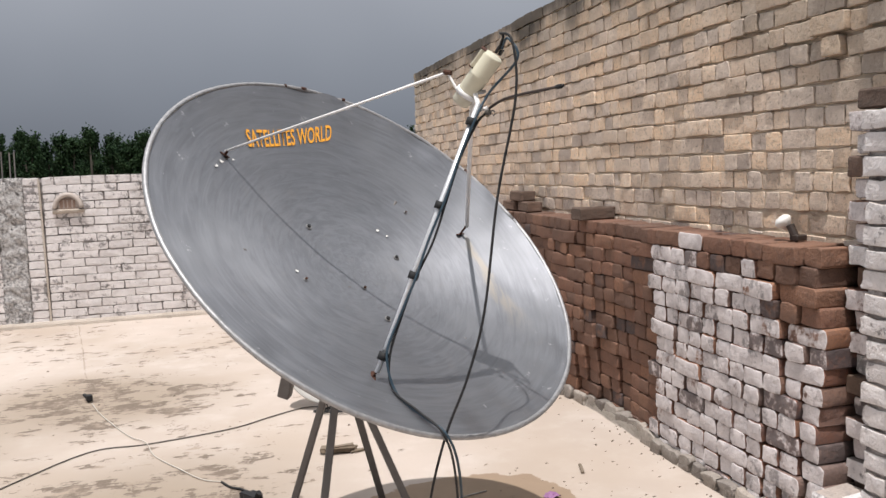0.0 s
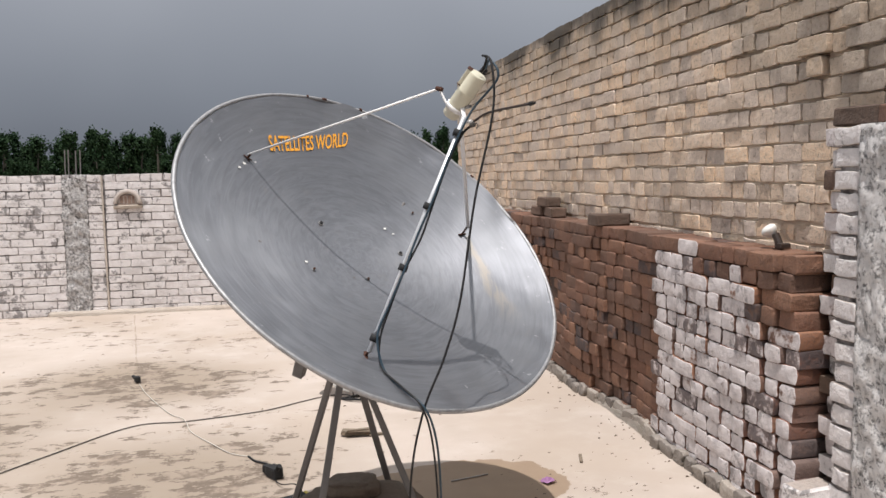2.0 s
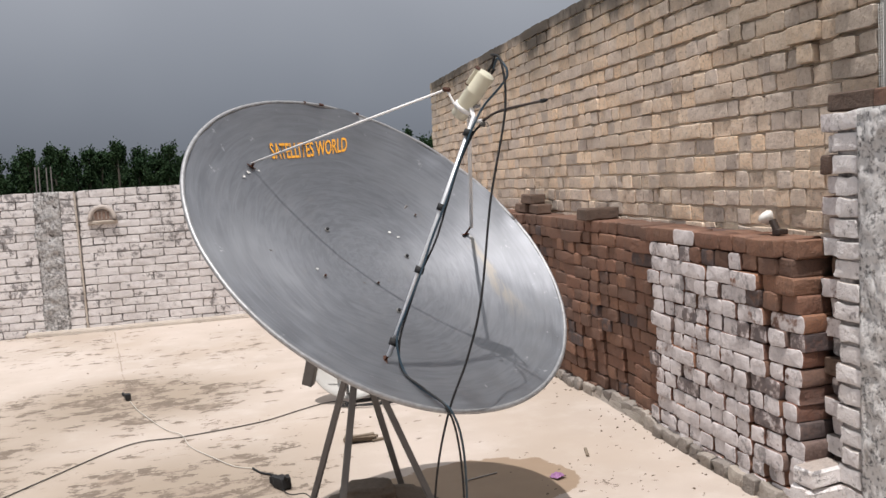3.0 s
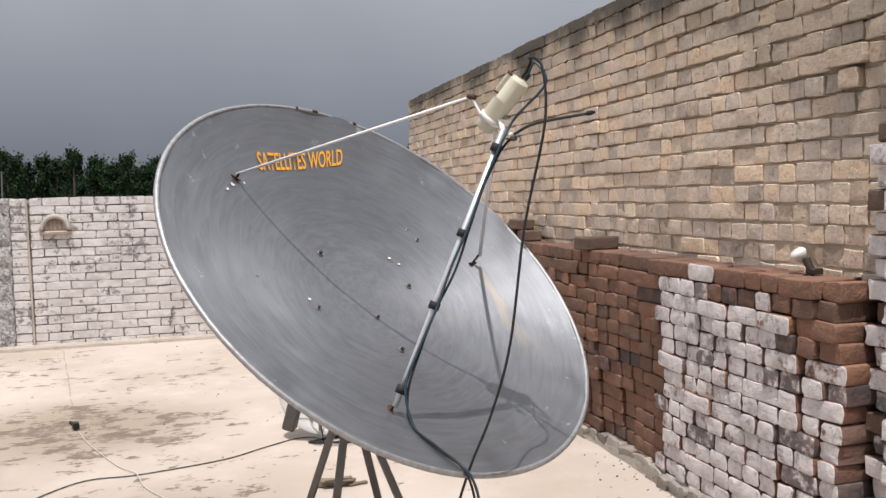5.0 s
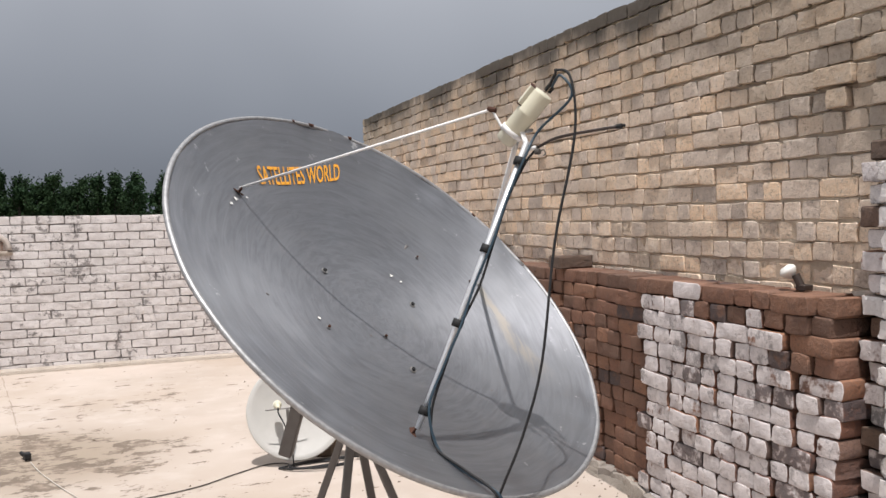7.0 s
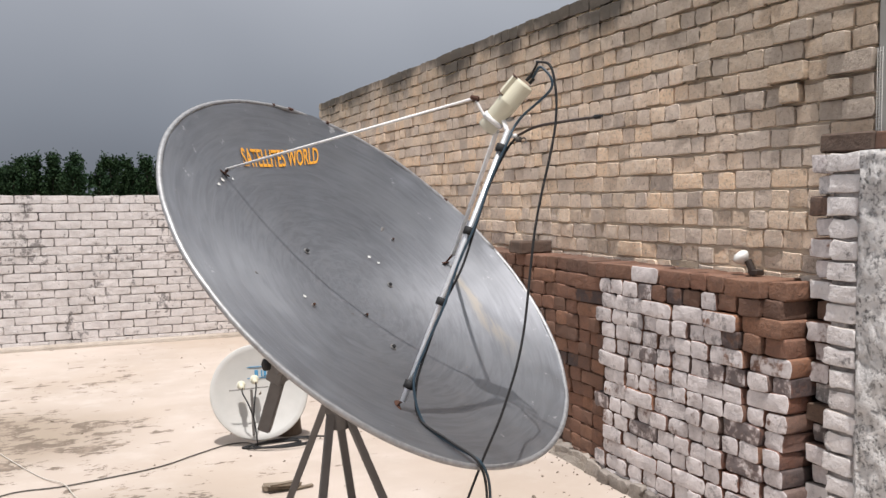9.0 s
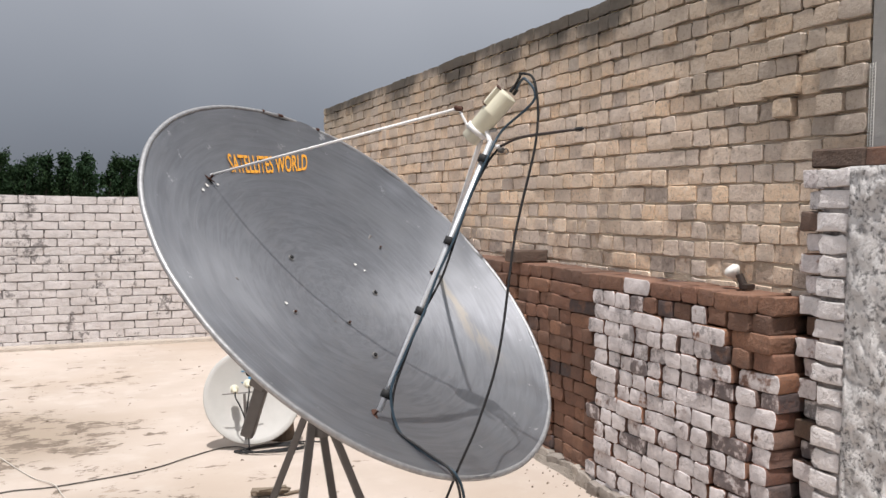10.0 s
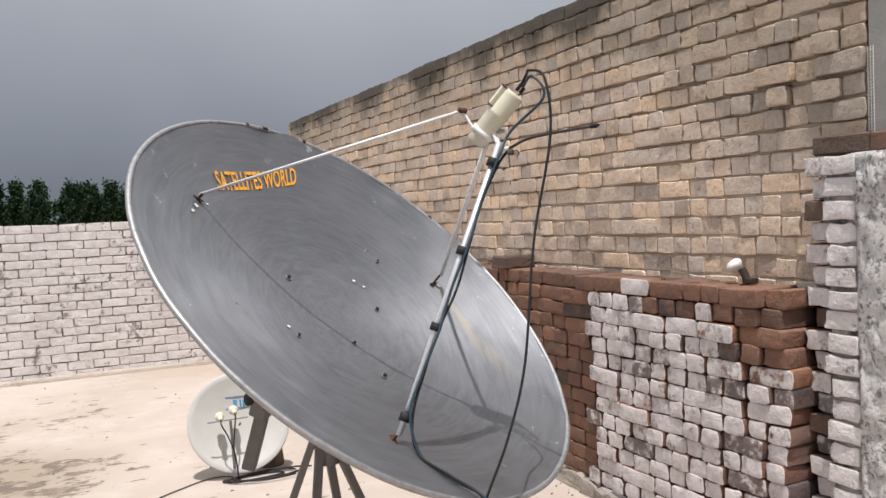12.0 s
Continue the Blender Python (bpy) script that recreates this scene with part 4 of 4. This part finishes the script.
def lump(c, size, seed, amp=0.16, rot=0.0):
    """An uneven stone or filled sack."""
    bm = bmesh.new()
    bmesh.ops.create_icosphere(bm, subdivisions=4, radius=1.0)
    for v in bm.verts:
        d = v.co.normalized()
        q = Vector((abs(d.x) ** 0.6 * math.copysign(1, d.x), abs(d.y) ** 0.6 * math.copysign(1, d.y), abs(d.z) ** 0.6 * math.copysign(1, d.z)))
        k = 1 + amp * noise.noise(d * 1.6 + Vector((seed, 0, 0))) + amp * 0.45 * noise.noise(d * 5 + Vector((0, seed, 0))) - amp * 0.5 * abs(noise.noise(Vector((d.x * 2.2, d.y * 2.2, d.z * 6 + seed))))
        v.co = Vector((q.x * size[0], q.y * size[1], q.z * size[2])) * k
    bm.transform(Matrix.Translation(c) @ Matrix.Rotation(rot, 4, "Z"))
    return bm


for c, s, r, m, lab in (((0.49, 3.11, 0.10), (0.255, 0.17, 0.105), 0.1, M_SACK, "brown filled sack weighing down the stand"),
                        ((0.47, 3.13, 0.215), (0.11, 0.09, 0.038), -0.15, M_SACK, "crumpled brown sack lying on another sack"),
                        ((0.31, 3.14, 0.06), (0.05, 0.06, 0.06), 0.6, M_STONE, "brown stone beside the stand's leg")):
    ob = lump(c, s, c[0] * 31, 0.2, r)
    t = thing("sack" if m is M_SACK else "stone", (c[0], c[1], 0), lab, "sack" if m is M_SACK else "stone")
    part("filled_cloth" if m is M_SACK else "stone_body", ob, m, t, "", True)

plank = thing("wood_offcut", (0.63, 4.53, 0), "grey weathered broken wood offcut on the roof", "wood")
part("board", join(box((0.645, 4.50, 0.022), (0.19, 0.055, 0.022), Matrix.Rotation(-0.10, 3, "Z"), 0.005, 0.006, 3), box((0.645, 4.47, 0.040), (0.15, 0.04, 0.016), Matrix.Rotation(0.04, 3, "Z"), 0.004, 0.006, 5)), M_WOOD, plank)
part("splinter", beam((0.70, 4.46, 0.010), (0.80, 4.48, 0.010), 0.022, 0.012), M_WOOD, plank)
chip = thing("wood_chip", (1.72, 3.80, 0), "thin dark wood chip on the roof", "wood chip")
part("chip", beam((1.735, 3.85, 0.007), (1.700, 3.74, 0.007), 0.016, 0.011), M_WOOD, chip)
stick = thing("grey_stick", (1.05, 3.68, 0), "thin grey stick lying on the damp patch", "stick")
part("stick", rod((1.0, 3.645, 0.005), (1.195, 3.695, 0.005), 0.0036, 7), M_BOLT, stick)
wrapper = thing("purple_wrapper", (1.44, 3.56, 0), "crumpled purple sweet wrapper on the roof", "litter")
bm = bmesh.new()
bmesh.ops.create_grid(bm, x_segments=6, y_segments=5, size=0.03)
rng = random.Random(5)
for v in bm.verts:
    v.co.z = rng.uniform(0.004, 0.02)
bm.transform(Matrix.Translation((1.447, 3.52, 0)) @ Matrix.Rotation(0.4, 4, "Z"))
bmesh.ops.solidify(bm, geom=bm.faces[:], thickness=0.001)
part("foil", bm, M_PURPLE, wrapper)

rng = random.Random(21)
vs, fs = [], []
for k in range(260):
    x, y = rng.uniform(-2.2, 2.3), rng.uniform(2.2, 9.3)
    if k < 90:
        y = rng.uniform(3.0, 6.5)
        x = 2.30 - 0.04 * (y - 3) - abs(rng.gauss(0, 0.14))
    elif k >= 200:
        x, y = rng.gauss(1.72, 0.22), rng.gauss(3.45, 0.28)
    s = rng.uniform(0.003, 0.011) 
    o = len(vs)
    vs += [(x + s * rng.uniform(0.6, 1.6) * a, y + s * rng.uniform(0.6, 1.6) * b, h * s * (0.5 if k >= 200 else 1.0)) for a, b, h in ((1, 0.2, 0), (-0.3, 1, 0), (-0.8, -0.7, 0), (0.1, 0.1, 0.8))]
    fs += [(o, o + 1, o + 3), (o + 1, o + 2, o + 3), (o + 2, o, o + 3), (o, o + 2, o + 1)]
me = bpy.data.meshes.new("grit")
me.from_pydata(vs, [], fs)
me.materials.append(M_STONE)
tagged(new("grit", me), "scattered brown grit and brick crumbs on the roof", "grit", kind="stuff")

# lamp head lying on the stacked bricks, and a loose brick or two
lamp = thing("lamp_head", (2.325, 3.08, 1.135), "chalky white lamp head on a dark holder, on the stacked bricks", "lamp")
part("holder", join(rod((2.345, 3.03, 1.135), (2.333, 3.06, 1.20), 0.017, 10), box((2.35, 3.03, 1.15), (0.05, 0.05, 0.025), None, 0.004)), M_BROWN, lamp, "dark grey holder")
part("cap", lathe([(0, 0.022), (0.02, 0.02), (0.034, 0.008), (0.036, 0.0), (0.03, -0.012), (0.014, -0.035), (0, -0.036)], (2.322, 3.09, 1.215), Vector((-0.45, 0.35, 0.75)), 20), M_LAMPWHITE, lamp, "round white cap", True)

# number plaque in an arched surround on the far parapet, and the steel bars in its column
plaque = thing("arched_plaque", (-1.28, FAR_Y - 0.03, 1.17), "arched plaster surround with a small faded plate on the parapet", "plaque")
PX, PZ = -1.285, 1.205
bm = bmesh.new()
ring = []
for k in range(17):
    a = math.pi * k / 16
    c, s = math.cos(a), math.sin(a)
    ring.append([bm.verts.new((PX + r * c, FAR_Y - y, PZ + r * s * 1.08)) for r, y in ((0.105, 0.0), (0.105, 0.05), (0.145, 0.055), (0.15, 0.0))])
for a, b in zip(ring, ring[1:]):
    for k in range(4):
        bm.faces.new((a[k], a[(k + 1) % 4], b[(k + 1) % 4], b[k]))
bm.faces.new(ring[0])
bm.faces.new(ring[-1][::-1])
part("arch", bm, M_PLATE, plaque, "raised plaster arch", True)
part("plate", join(box((PX, FAR_Y - 0.012, PZ + 0.045), (0.20, 0.03, 0.10), None, 0.004)), M_PLATE, plaque, "pale plate")
part("bars", join(*[box((PX - 0.06 + 0.04 * k, FAR_Y - 0.031, PZ + 0.045), (0.022 if k % 2 else 0.03, 0.008, 0.075)) for k in range(4)], box((PX, FAR_Y - 0.031, PZ + 0.093), (0.19, 0.008, 0.008)), box((PX, FAR_Y - 0.031, PZ - 0.003), (0.19, 0.008, 0.008))), M_BARS, plaque, "dark brown bars")
part("sill", box((PX, FAR_Y - 0.02, PZ - 0.03), (0.30, 0.05, 0.04), None, 0.008, 0.004, 2), M_PLINTH, plaque)
for x, h in ((-1.93, 0.27), (-1.895, 0.27), (-1.82, 0.26), (-1.775, 0.27)):
    b = thing("reinforcing_bar", (x, FAR_Y + 0.1, PARAPET_TOP), "thin rusty reinforcing bar standing out of the column", "steel bar", "bars in the column")
    part("bar", rod((x, FAR_Y + 0.1, PARAPET_TOP - 0.05), (x + 0.006, FAR_Y + 0.1, PARAPET_TOP + h), 0.007, 7), M_STEEL, b)
# narrow drain joint down the parapet
seam = tagged(solid("trim_seam", rod((-1.53, FAR_Y - 0.012, 0.0), (-1.545, FAR_Y - 0.012, PARAPET_TOP - 0.02), 0.011, 8), M_PLINTH), "narrow pipe down the parapet", "pipe", kind="structure")
plinth_far = tagged(solid("baseboard_north", box((0.15, FAR_Y - 0.02, 0.015), (4.6, 0.06, 0.07), None, 0.02, 0.006, 3), M_PLINTH), "lime fillet along the parapet's foot", "fillet", kind="structure")

# lacing strip and holes on the neighbour's column
lace = thing("wire_lath_strip", (SIDE_X - 0.02, 2.50, 1.70), "pale expanded metal lath strip hanging on the column", "metal strip")
bms = []
for k in range(26):
    z = 1.70 + k * 0.0125
    bms.append(beam((SIDE_X - 0.013, 2.53, z), (SIDE_X - 0.013, 2.507, z + 0.004), 0.003, 0.002, 0.0))
for y in (2.529, 2.518, 2.507):
    bms.append(beam((SIDE_X - 0.0125, y, 1.66), (SIDE_X - 0.0125, y, 2.03), 0.003, 0.002, 0.0))
part("strip", join(*bms), M_LAMPWHITE, lace)
# dark discs in place of holes; their shade is given as colour
for z in (2.23, 2.05):
    h = thing("wall_plug", (SIDE_X - 0.012, 2.315, z), "dark disc standing in for a round hole in the column", "cap")
    part("cap", rod((SIDE_X - 0.014, 2.315, z), (SIDE_X - 0.002, 2.315, z), 0.02, 14), M_GREYCABLE, h)
wire = thing("bent_wire", (SIDE_X - 0.02, 2.33, 1.72), "bent dark wire hanging on the concrete column", "wire")
part("wire", tube(glide([(SIDE_X - 0.02, 2.37, 1.93), (SIDE_X - 0.03, 2.34, 1.945), (SIDE_X - 0.03, 2.31, 1.93), (SIDE_X - 0.02, 2.33, 1.92), (SIDE_X - 0.03, 2.32, 1.80), (SIDE_X - 0.03, 2.325, 1.70)], 6), 0.003, 6), M_BLACK, wire)
capbrick = thing("red_brick", (EDGE_X + 0.10, 2.50, EDGE_TOP), "dark sooty brick laid on the parapet's end", "brick")
part("brick", join(box((EDGE_X + 0.10, 2.585, EDGE_TOP + 0.037), (0.115, 0.235, 0.072), Matrix.Rotation(0.05, 3, "Z"), 0.008, 0.003, 3)), M_OLD, capbrick)
cap2 = thing("red_brick", (EDGE_X + 0.10, 2.36, EDGE_TOP), "dark red brick laid on the parapet's end", "brick")
part("brick", join(box((EDGE_X + 0.105, 2.41, EDGE_TOP + 0.037), (0.115, 0.11, 0.070), Matrix.Rotation(-0.03, 3, "Z"), 0.008, 0.003, 6)), M_RED, cap2)

# ---- far trees ----
def tree_meshes(seed, height, width):
    rng = random.Random(seed)
    trunk = tube(glide([(0, 0, 0), (rng.uniform(-0.1, 0.1), 0, height * 0.35), (rng.uniform(-0.2, 0.2), 0.1, height * 0.7), (0, 0, height * 0.95)], 3), 0.16, 7, 0.03)
    limbs = [trunk]
    vs, fs = [], []
    for k in range(36):
        z = height * rng.uniform(0.34, 0.97)
        prof = width * (0.25 + 0.75 * math.sin(math.pi * min(1, (1.02 - z / height) / 0.8) ** 0.8)) * rng.uniform(0.55, 1.1)
        a = rng.uniform(0, 2 * math.pi)
        tip = Vector((prof * math.cos(a), prof * math.sin(a), z + prof * rng.uniform(0.9, 1.7)))
        if k < 14:
            limbs.append(tube([Vector((0, 0, z - 0.3)), Vector((0, 0, z - 0.3)).lerp(tip, 0.5), tip], 0.035, 5, 0.008))
        for j in range(95):
            c = Vector((0, 0, z)).lerp(tip, rng.uniform(0.2, 1.05)) + Vector((rng.gauss(0, 0.10), rng.gauss(0, 0.10), rng.gauss(0, 0.20)))
            n = Vector((rng.gauss(0, 1), rng.gauss(0, 1), rng.gauss(0, 1))).normalized()
            u = n.orthogonal().normalized() * rng.uniform(0.06, 0.11)
            v = n.cross(u)
            o = len(vs)
            vs += [c - u, c - v * 0.7, c + u, c + v * 0.7]
            fs.append((o, o + 1, o + 2, o + 3))
    crown = bmesh.new()
    me = bpy.data.meshes.new("tmp")
    me.from_pydata(vs, [], fs)
    crown.from_mesh(me)
    bpy.data.meshes.remove(me)
    return join(*limbs), crown


trees = []
for k, (h, w) in enumerate(((7.9, 0.60), (7.4, 0.78), (8.1, 0.52), (7.0, 1.0), (7.7, 0.68))):
    t = thing("poplar_tree", (0, 0, 0), "dense dark green poplar in a row beyond the roof", "tree", "row of poplars")
    a, b = tree_meshes(40 + k, h, w)
    part("trunk", a, M_BARK, t)
    c = part("crown", b, M_LEAF, t)
    trees.append(t)
rng = random.Random(77)
spots = []
x = -27.0
while x < 19.0:
    gap = (2.2 < x < 2.9)
    if not gap:
        spots.append((x, 61 + rng.uniform(-1.5, 1.5), rng.uniform(0.86, 1.05)))
        spots.append((x + rng.uniform(-0.3, 0.5), 65 + rng.uniform(-1, 2), rng.uniform(0.86, 1.0)))
    x += rng.uniform(0.85, 1.35)
for x in (14.2, 15.3, 16.6):
    spots.append((x, 58.0, 1.12))
first = set()
for x, y, s in spots:
    k = rng.randrange(5)
    m = Matrix.Translation((x, y, -3.6)) @ Matrix.Rotation(rng.uniform(0, 6.3), 4, "Z")
    if k not in first:
        first.add(k)
        trees[k].matrix_basis = m
        continue
    copy_thing(trees[k], m)
vs, fs = [], []
for k in range(34000):
    x, y = rng.uniform(-60, 45), 82 + rng.uniform(0, 6)
    top = 3.7 + 0.9 * noise.noise(Vector((x * 0.25, 0, 0))) + 0.5 * noise.noise(Vector((x * 0.9, 3, 0)))
    c = Vector((x, y, rng.uniform(-0.4, top)))
    n = Vector((rng.gauss(0, 1), rng.gauss(0, 1), rng.gauss(0, 1))).normalized()
    u = n.orthogonal().normalized() * rng.uniform(0.12, 0.26)
    v = n.cross(u)
    o = len(vs)
    vs += [c - u, c - v, c + u, c + v]
    fs.append((o, o + 1, o + 2, o + 3))
me = bpy.data.meshes.new("far_wood")
me.from_pydata(vs, [], fs)
me.materials.append(M_LEAF)
tagged(new("far_wood", me), "distant belt of dark green trees", "trees", kind="stuff")

# ---- bricks of the walls ----
rng = random.Random(11)
# stacked low wall in front of the tall one
PILE_TOP = 1.135
pile = tagged(solid("low_wall", box((2.36, 5.32, 0.52), (0.12, 4.6, 1.04)), M_MORTAR_DARK), "low stacked wall of old red bricks, part of its face whitewashed", "brick wall")
stack = Bricks(pile, lambda c: c[1] < 4.75)


def stack_face(y, z):
    x = 2.19 + 0.012 * (y - 2.9) + 0.03 * max(0.0, min(1.0, (3.0 - y) / 0.25))
    if y > 3.97:
        x += 0.02 + 0.03 * math.sin((y - 3.97) * 4.2) + 0.02 * math.sin(z * 5 + y * 3)
    return x


N_C = 15
for i in range(N_C):
    h = PILE_TOP / N_C
    z = (i + 0.5) * h
    start = 2.728 + rng.uniform(-0.012, 0.012) - 0.02 * math.sin(i * 0.9)
    cells = courses(start, 3.97 + rng.uniform(-0.05, 0.05), rng, (0.10, 0.115, 0.11, 0.12) if i % 2 else (0.21, 0.225, 0.115, 0.22, 0.11), 0.007) + \
        [(a, b) for a, b in courses(3.98, 7.6, rng, (0.115, 0.115, 0.12, 0.235), 0.007)]
    for a, b in cells:
        y = (a + b) / 2
        m = M_PILE if y < 3.97 else M_RED
        if i == N_C - 1 and rng.random() < 0.75:
            m = M_RED
        if 11 <= i < N_C - 1 and y < 3.07:
            m = M_RED
        if i == 13 and y < 3.6 and rng.random() < 0.5:
            m = M_RED
        dx = rng.uniform(-0.009, 0.009)
        depth = 0.225 if b - a < 0.14 or y < 3.0 else 0.115
        stack.lay((stack_face(y, z) + depth / 2 + dx, y, z + rng.uniform(-0.003, 0.003)), (depth, round(b - a, 2), round(h - 0.001, 3)), m, rng, (rng.uniform(-0.03, 0.03), rng.uniform(-0.02, 0.02), rng.uniform(-0.05, 0.05)), 0.0076, 0.005)
        if depth < 0.2 and i >= N_C - 2:
            stack.lay((stack_face(y, z) + 0.175 + dx, y, z), (0.115, round(b - a, 2), round(h - 0.006, 3)), M_RED, rng, (0, 0, rng.uniform(-0.03, 0.03)), 0.007, 0.004)
for a, b in courses(2.84, 7.5, rng, (0.09, 0.13, 0.16, 0.11), 0.012):
    y = (a + b) / 2
    stack.lay((stack_face(y, 0) + 0.022 + rng.uniform(-0.012, 0.010), y, 0.030 + rng.uniform(-0.010, 0.006)), (0.12, round(b - a, 2), 0.075), M_BASE, rng, (rng.uniform(-0.12, 0.12), rng.uniform(-0.1, 0.15), rng.uniform(-0.10, 0.10)), 0.008, 0.010)
stack.close()
for y, zz, ang in ((4.84, 0, 0.12), (5.95, 0, -0.08), (6.25, 0, 0.05), (6.1, 1, 0.02)):
    across = y < 5
    t = thing("loose_brick", (2.33, y, PILE_TOP), "dark loose brick lying on the stacked wall", "brick", "loose bricks on the stack")
    part("brick", box((2.31 if across else 2.34, y, PILE_TOP + 0.040 + 0.075 * zz), (0.245, 0.12, 0.075) if across else (0.115, 0.235, 0.072), Matrix.Rotation(ang, 3, "Z"), 0.009, 0.004, 3), M_OLD, t)
corner = thing("loose_brick", (2.245, 2.66, 0.16), "whitewashed bricks piled in the corner by the parapet", "brick", "bricks in the corner")
part("brick", box((2.245, 2.66, 0.198), (0.20, 0.11, 0.075), Matrix.Rotation(0.15, 3, "Z"), 0.012, 0.005, 4), M_WHITE, corner)
for z in (0.04, 0.12):
    t = thing("loose_brick", (2.25, 2.65, z - 0.04), "whitewashed bricks piled in the corner by the parapet", "brick", "bricks in the corner")
    part("brick", box((2.25, 2.655, z - 0.002), (0.22, 0.12, 0.076), Matrix.Rotation(-0.05, 3, "Z"), 0.012, 0.005, 7), M_WHITE, t)
bm = bmesh.new()
line = [(2.16 + 0.012 * (y - 2.9) - 0.02 * noise.noise(Vector((y * 4, 0, 0))) + (0.02 if y > 4 else 0), y) for y in (2.8 + 0.06 * k for k in range(82))]
rows = [[bm.verts.new((x + dx, y, max(0.0, z + 0.012 * noise.noise(Vector((y * 9, dx * 30, 0)))))) for dx, z in ((0.005, 0.0), (0.015, 0.025), (0.025, 0.04), (0.08, 0.05))] for x, y in line]
for a, b in zip(rows, rows[1:]):
    for k in range(3):
        bm.faces.new((a[k], a[k + 1], b[k + 1], b[k]))
bmesh.ops.solidify(bm, geom=bm.faces[:], thickness=0.01)
tagged(solid("baseboard_east", bm, M_PLINTH, True), "crumbling lime fillet along the stack's foot", "fillet", kind="structure")

# tall side wall
tall = Bricks(wall_east, lambda c: c[1] < 5.9)
H = 0.0823
for i in range(13, 31):
    z = (i + 0.5) * H
    lens = ((0.10, 0.11, 0.12, 0.105), (0.19, 0.205, 0.11, 0.10, 0.11), (0.11, 0.20, 0.11, 0.10, 0.12, 0.15))[(i * 7 + i // 4) % 3]
    for a, b in courses(2.54, 9.70, rng, lens, 0.004):
        y = (a + b) / 2
        proud = rng.choice((0, 0, 0, 0.004, 0.008)) + (0.02 if 21 < i < 26 and y < 3.0 and rng.random() < 0.35 else 0)
        tall.lay((SIDE_X + 0.052 - proud + rng.uniform(-0.004, 0.004), y, rise(y, z) + 0.005 * noise.noise(Vector((y * 1.4, i * 0.7, 0))) + rng.uniform(-0.003, 0.003)), (0.115, round(b - a, 2), 0.0755), M_TAN, rng, (rng.uniform(-0.02, 0.02), rng.uniform(-0.012, 0.012), rng.uniform(-0.02, 0.02)), 0.005, 0.005)
tall.close()
bm = bmesh.new()
NY, NZ = 460, 100
grid = [[bm.verts.new((0, 2.545 + 7.15 * a / NY, 1.0 + (SIDE_TOP - 1.02) * b / NZ)) for b in range(NZ + 1)] for a in range(NY + 1)]
for row in grid:
    for v in row:
        y, z = v.co.y, v.co.z
        flush = -0.0018 + 0.0125 * min(1, max(0, (z - 1.40) / 0.5)) + (0.002 + 0.003 * min(1, max(0, z - 1.5))) * noise.noise(Vector((0, y * 1.3, z * 1.6))) + (0.002 + 0.009 * min(1, max(0, z - 1.4))) * noise.noise(Vector((0, y * 8, z * 11))) + 0.002 * noise.noise(Vector((3, y * 27, z * 27)))
        v.co = Vector((SIDE_X + flush, y, rise(y, z)))
for a in range(NY):
    for b in range(NZ):
        bm.faces.new((grid[a][b], grid[a + 1][b], grid[a + 1][b + 1], grid[a][b + 1]))
bmesh.ops.solidify(bm, geom=bm.faces[:], thickness=-0.03)
mortar = solid("mortar", bm, M_MORTAR_TAN, True)
mortar.parent = wall_east

# far parapet
far = Bricks(wall_north, lambda c: -2.9 < c[0] < 0.9, True)
H = PARAPET_TOP / 18
for i in range(18):
    off = 0.12 if i % 2 else 0.0
    for lo, hi in ((-6.0, -1.95), (-1.70, -1.545), (-1.52, 2.5)):
        for a, b in ([(lo + 0.005, lo + 0.115)] if off and lo == -1.52 else []) + courses(lo - off if lo == -6.0 else lo + (off if lo == -1.52 else 0), hi, rng, (0.235, 0.24, 0.245), 0.008):
            x = (a + b) / 2
            far.lay((x, FAR_Y + 0.057 + rng.uniform(-0.004, 0.004), (i + 0.5) * H + rng.uniform(-0.003, 0.003)), (round(b - a, 2), 0.115, round(H - 0.006, 3)), M_WHITE, rng, (rng.uniform(-0.02, 0.02), rng.uniform(-0.012, 0.012), rng.uniform(-0.02, 0.02)), 0.0055, 0.005)
far.close()

# near parapet, with its toothed end
edge = Bricks(wall_side, lambda c: c[1] > 1.0)
H = EDGE_TOP / 20
for i in range(20):
    z = (i + 0.5) * H
    for a, b in [(2.485 + rng.uniform(-0.012, 0.01), 2.62 + rng.uniform(-0.028, 0.012))] + courses(0.2, 2.275, rng, (0.24, 0.24, 0.12), 0.012):
        edge.lay((EDGE_X + 0.055 + rng.uniform(-0.005, 0.005), (a + b) / 2, z), (0.115, round(b - a, 2), round(H - 0.011, 3)), M_WHITE, rng, (rng.uniform(-0.02, 0.02), rng.uniform(-0.03, 0.03), rng.uniform(-0.05, 0.05)), 0.007, 0.007)
    # toothing left for a wall that was never built
    y0, y1 = (2.625, 2.735) if i % 2 else (2.63, 2.72)
    edge.lay((EDGE_X + (0.088 if i % 2 else 0.112) + rng.uniform(-0.006, 0.006), (y0 + y1) / 2, z), (0.115, round(y1 - y0, 2), round(H - 0.009, 3)), (M_PILE, M_PILE, M_OLD, M_WHITE, M_PILE)[i % 5], rng, (rng.uniform(-0.03, 0.03), rng.uniform(-0.03, 0.03), rng.uniform(-0.06, 0.06)), 0.006, 0.006)
edge.close()
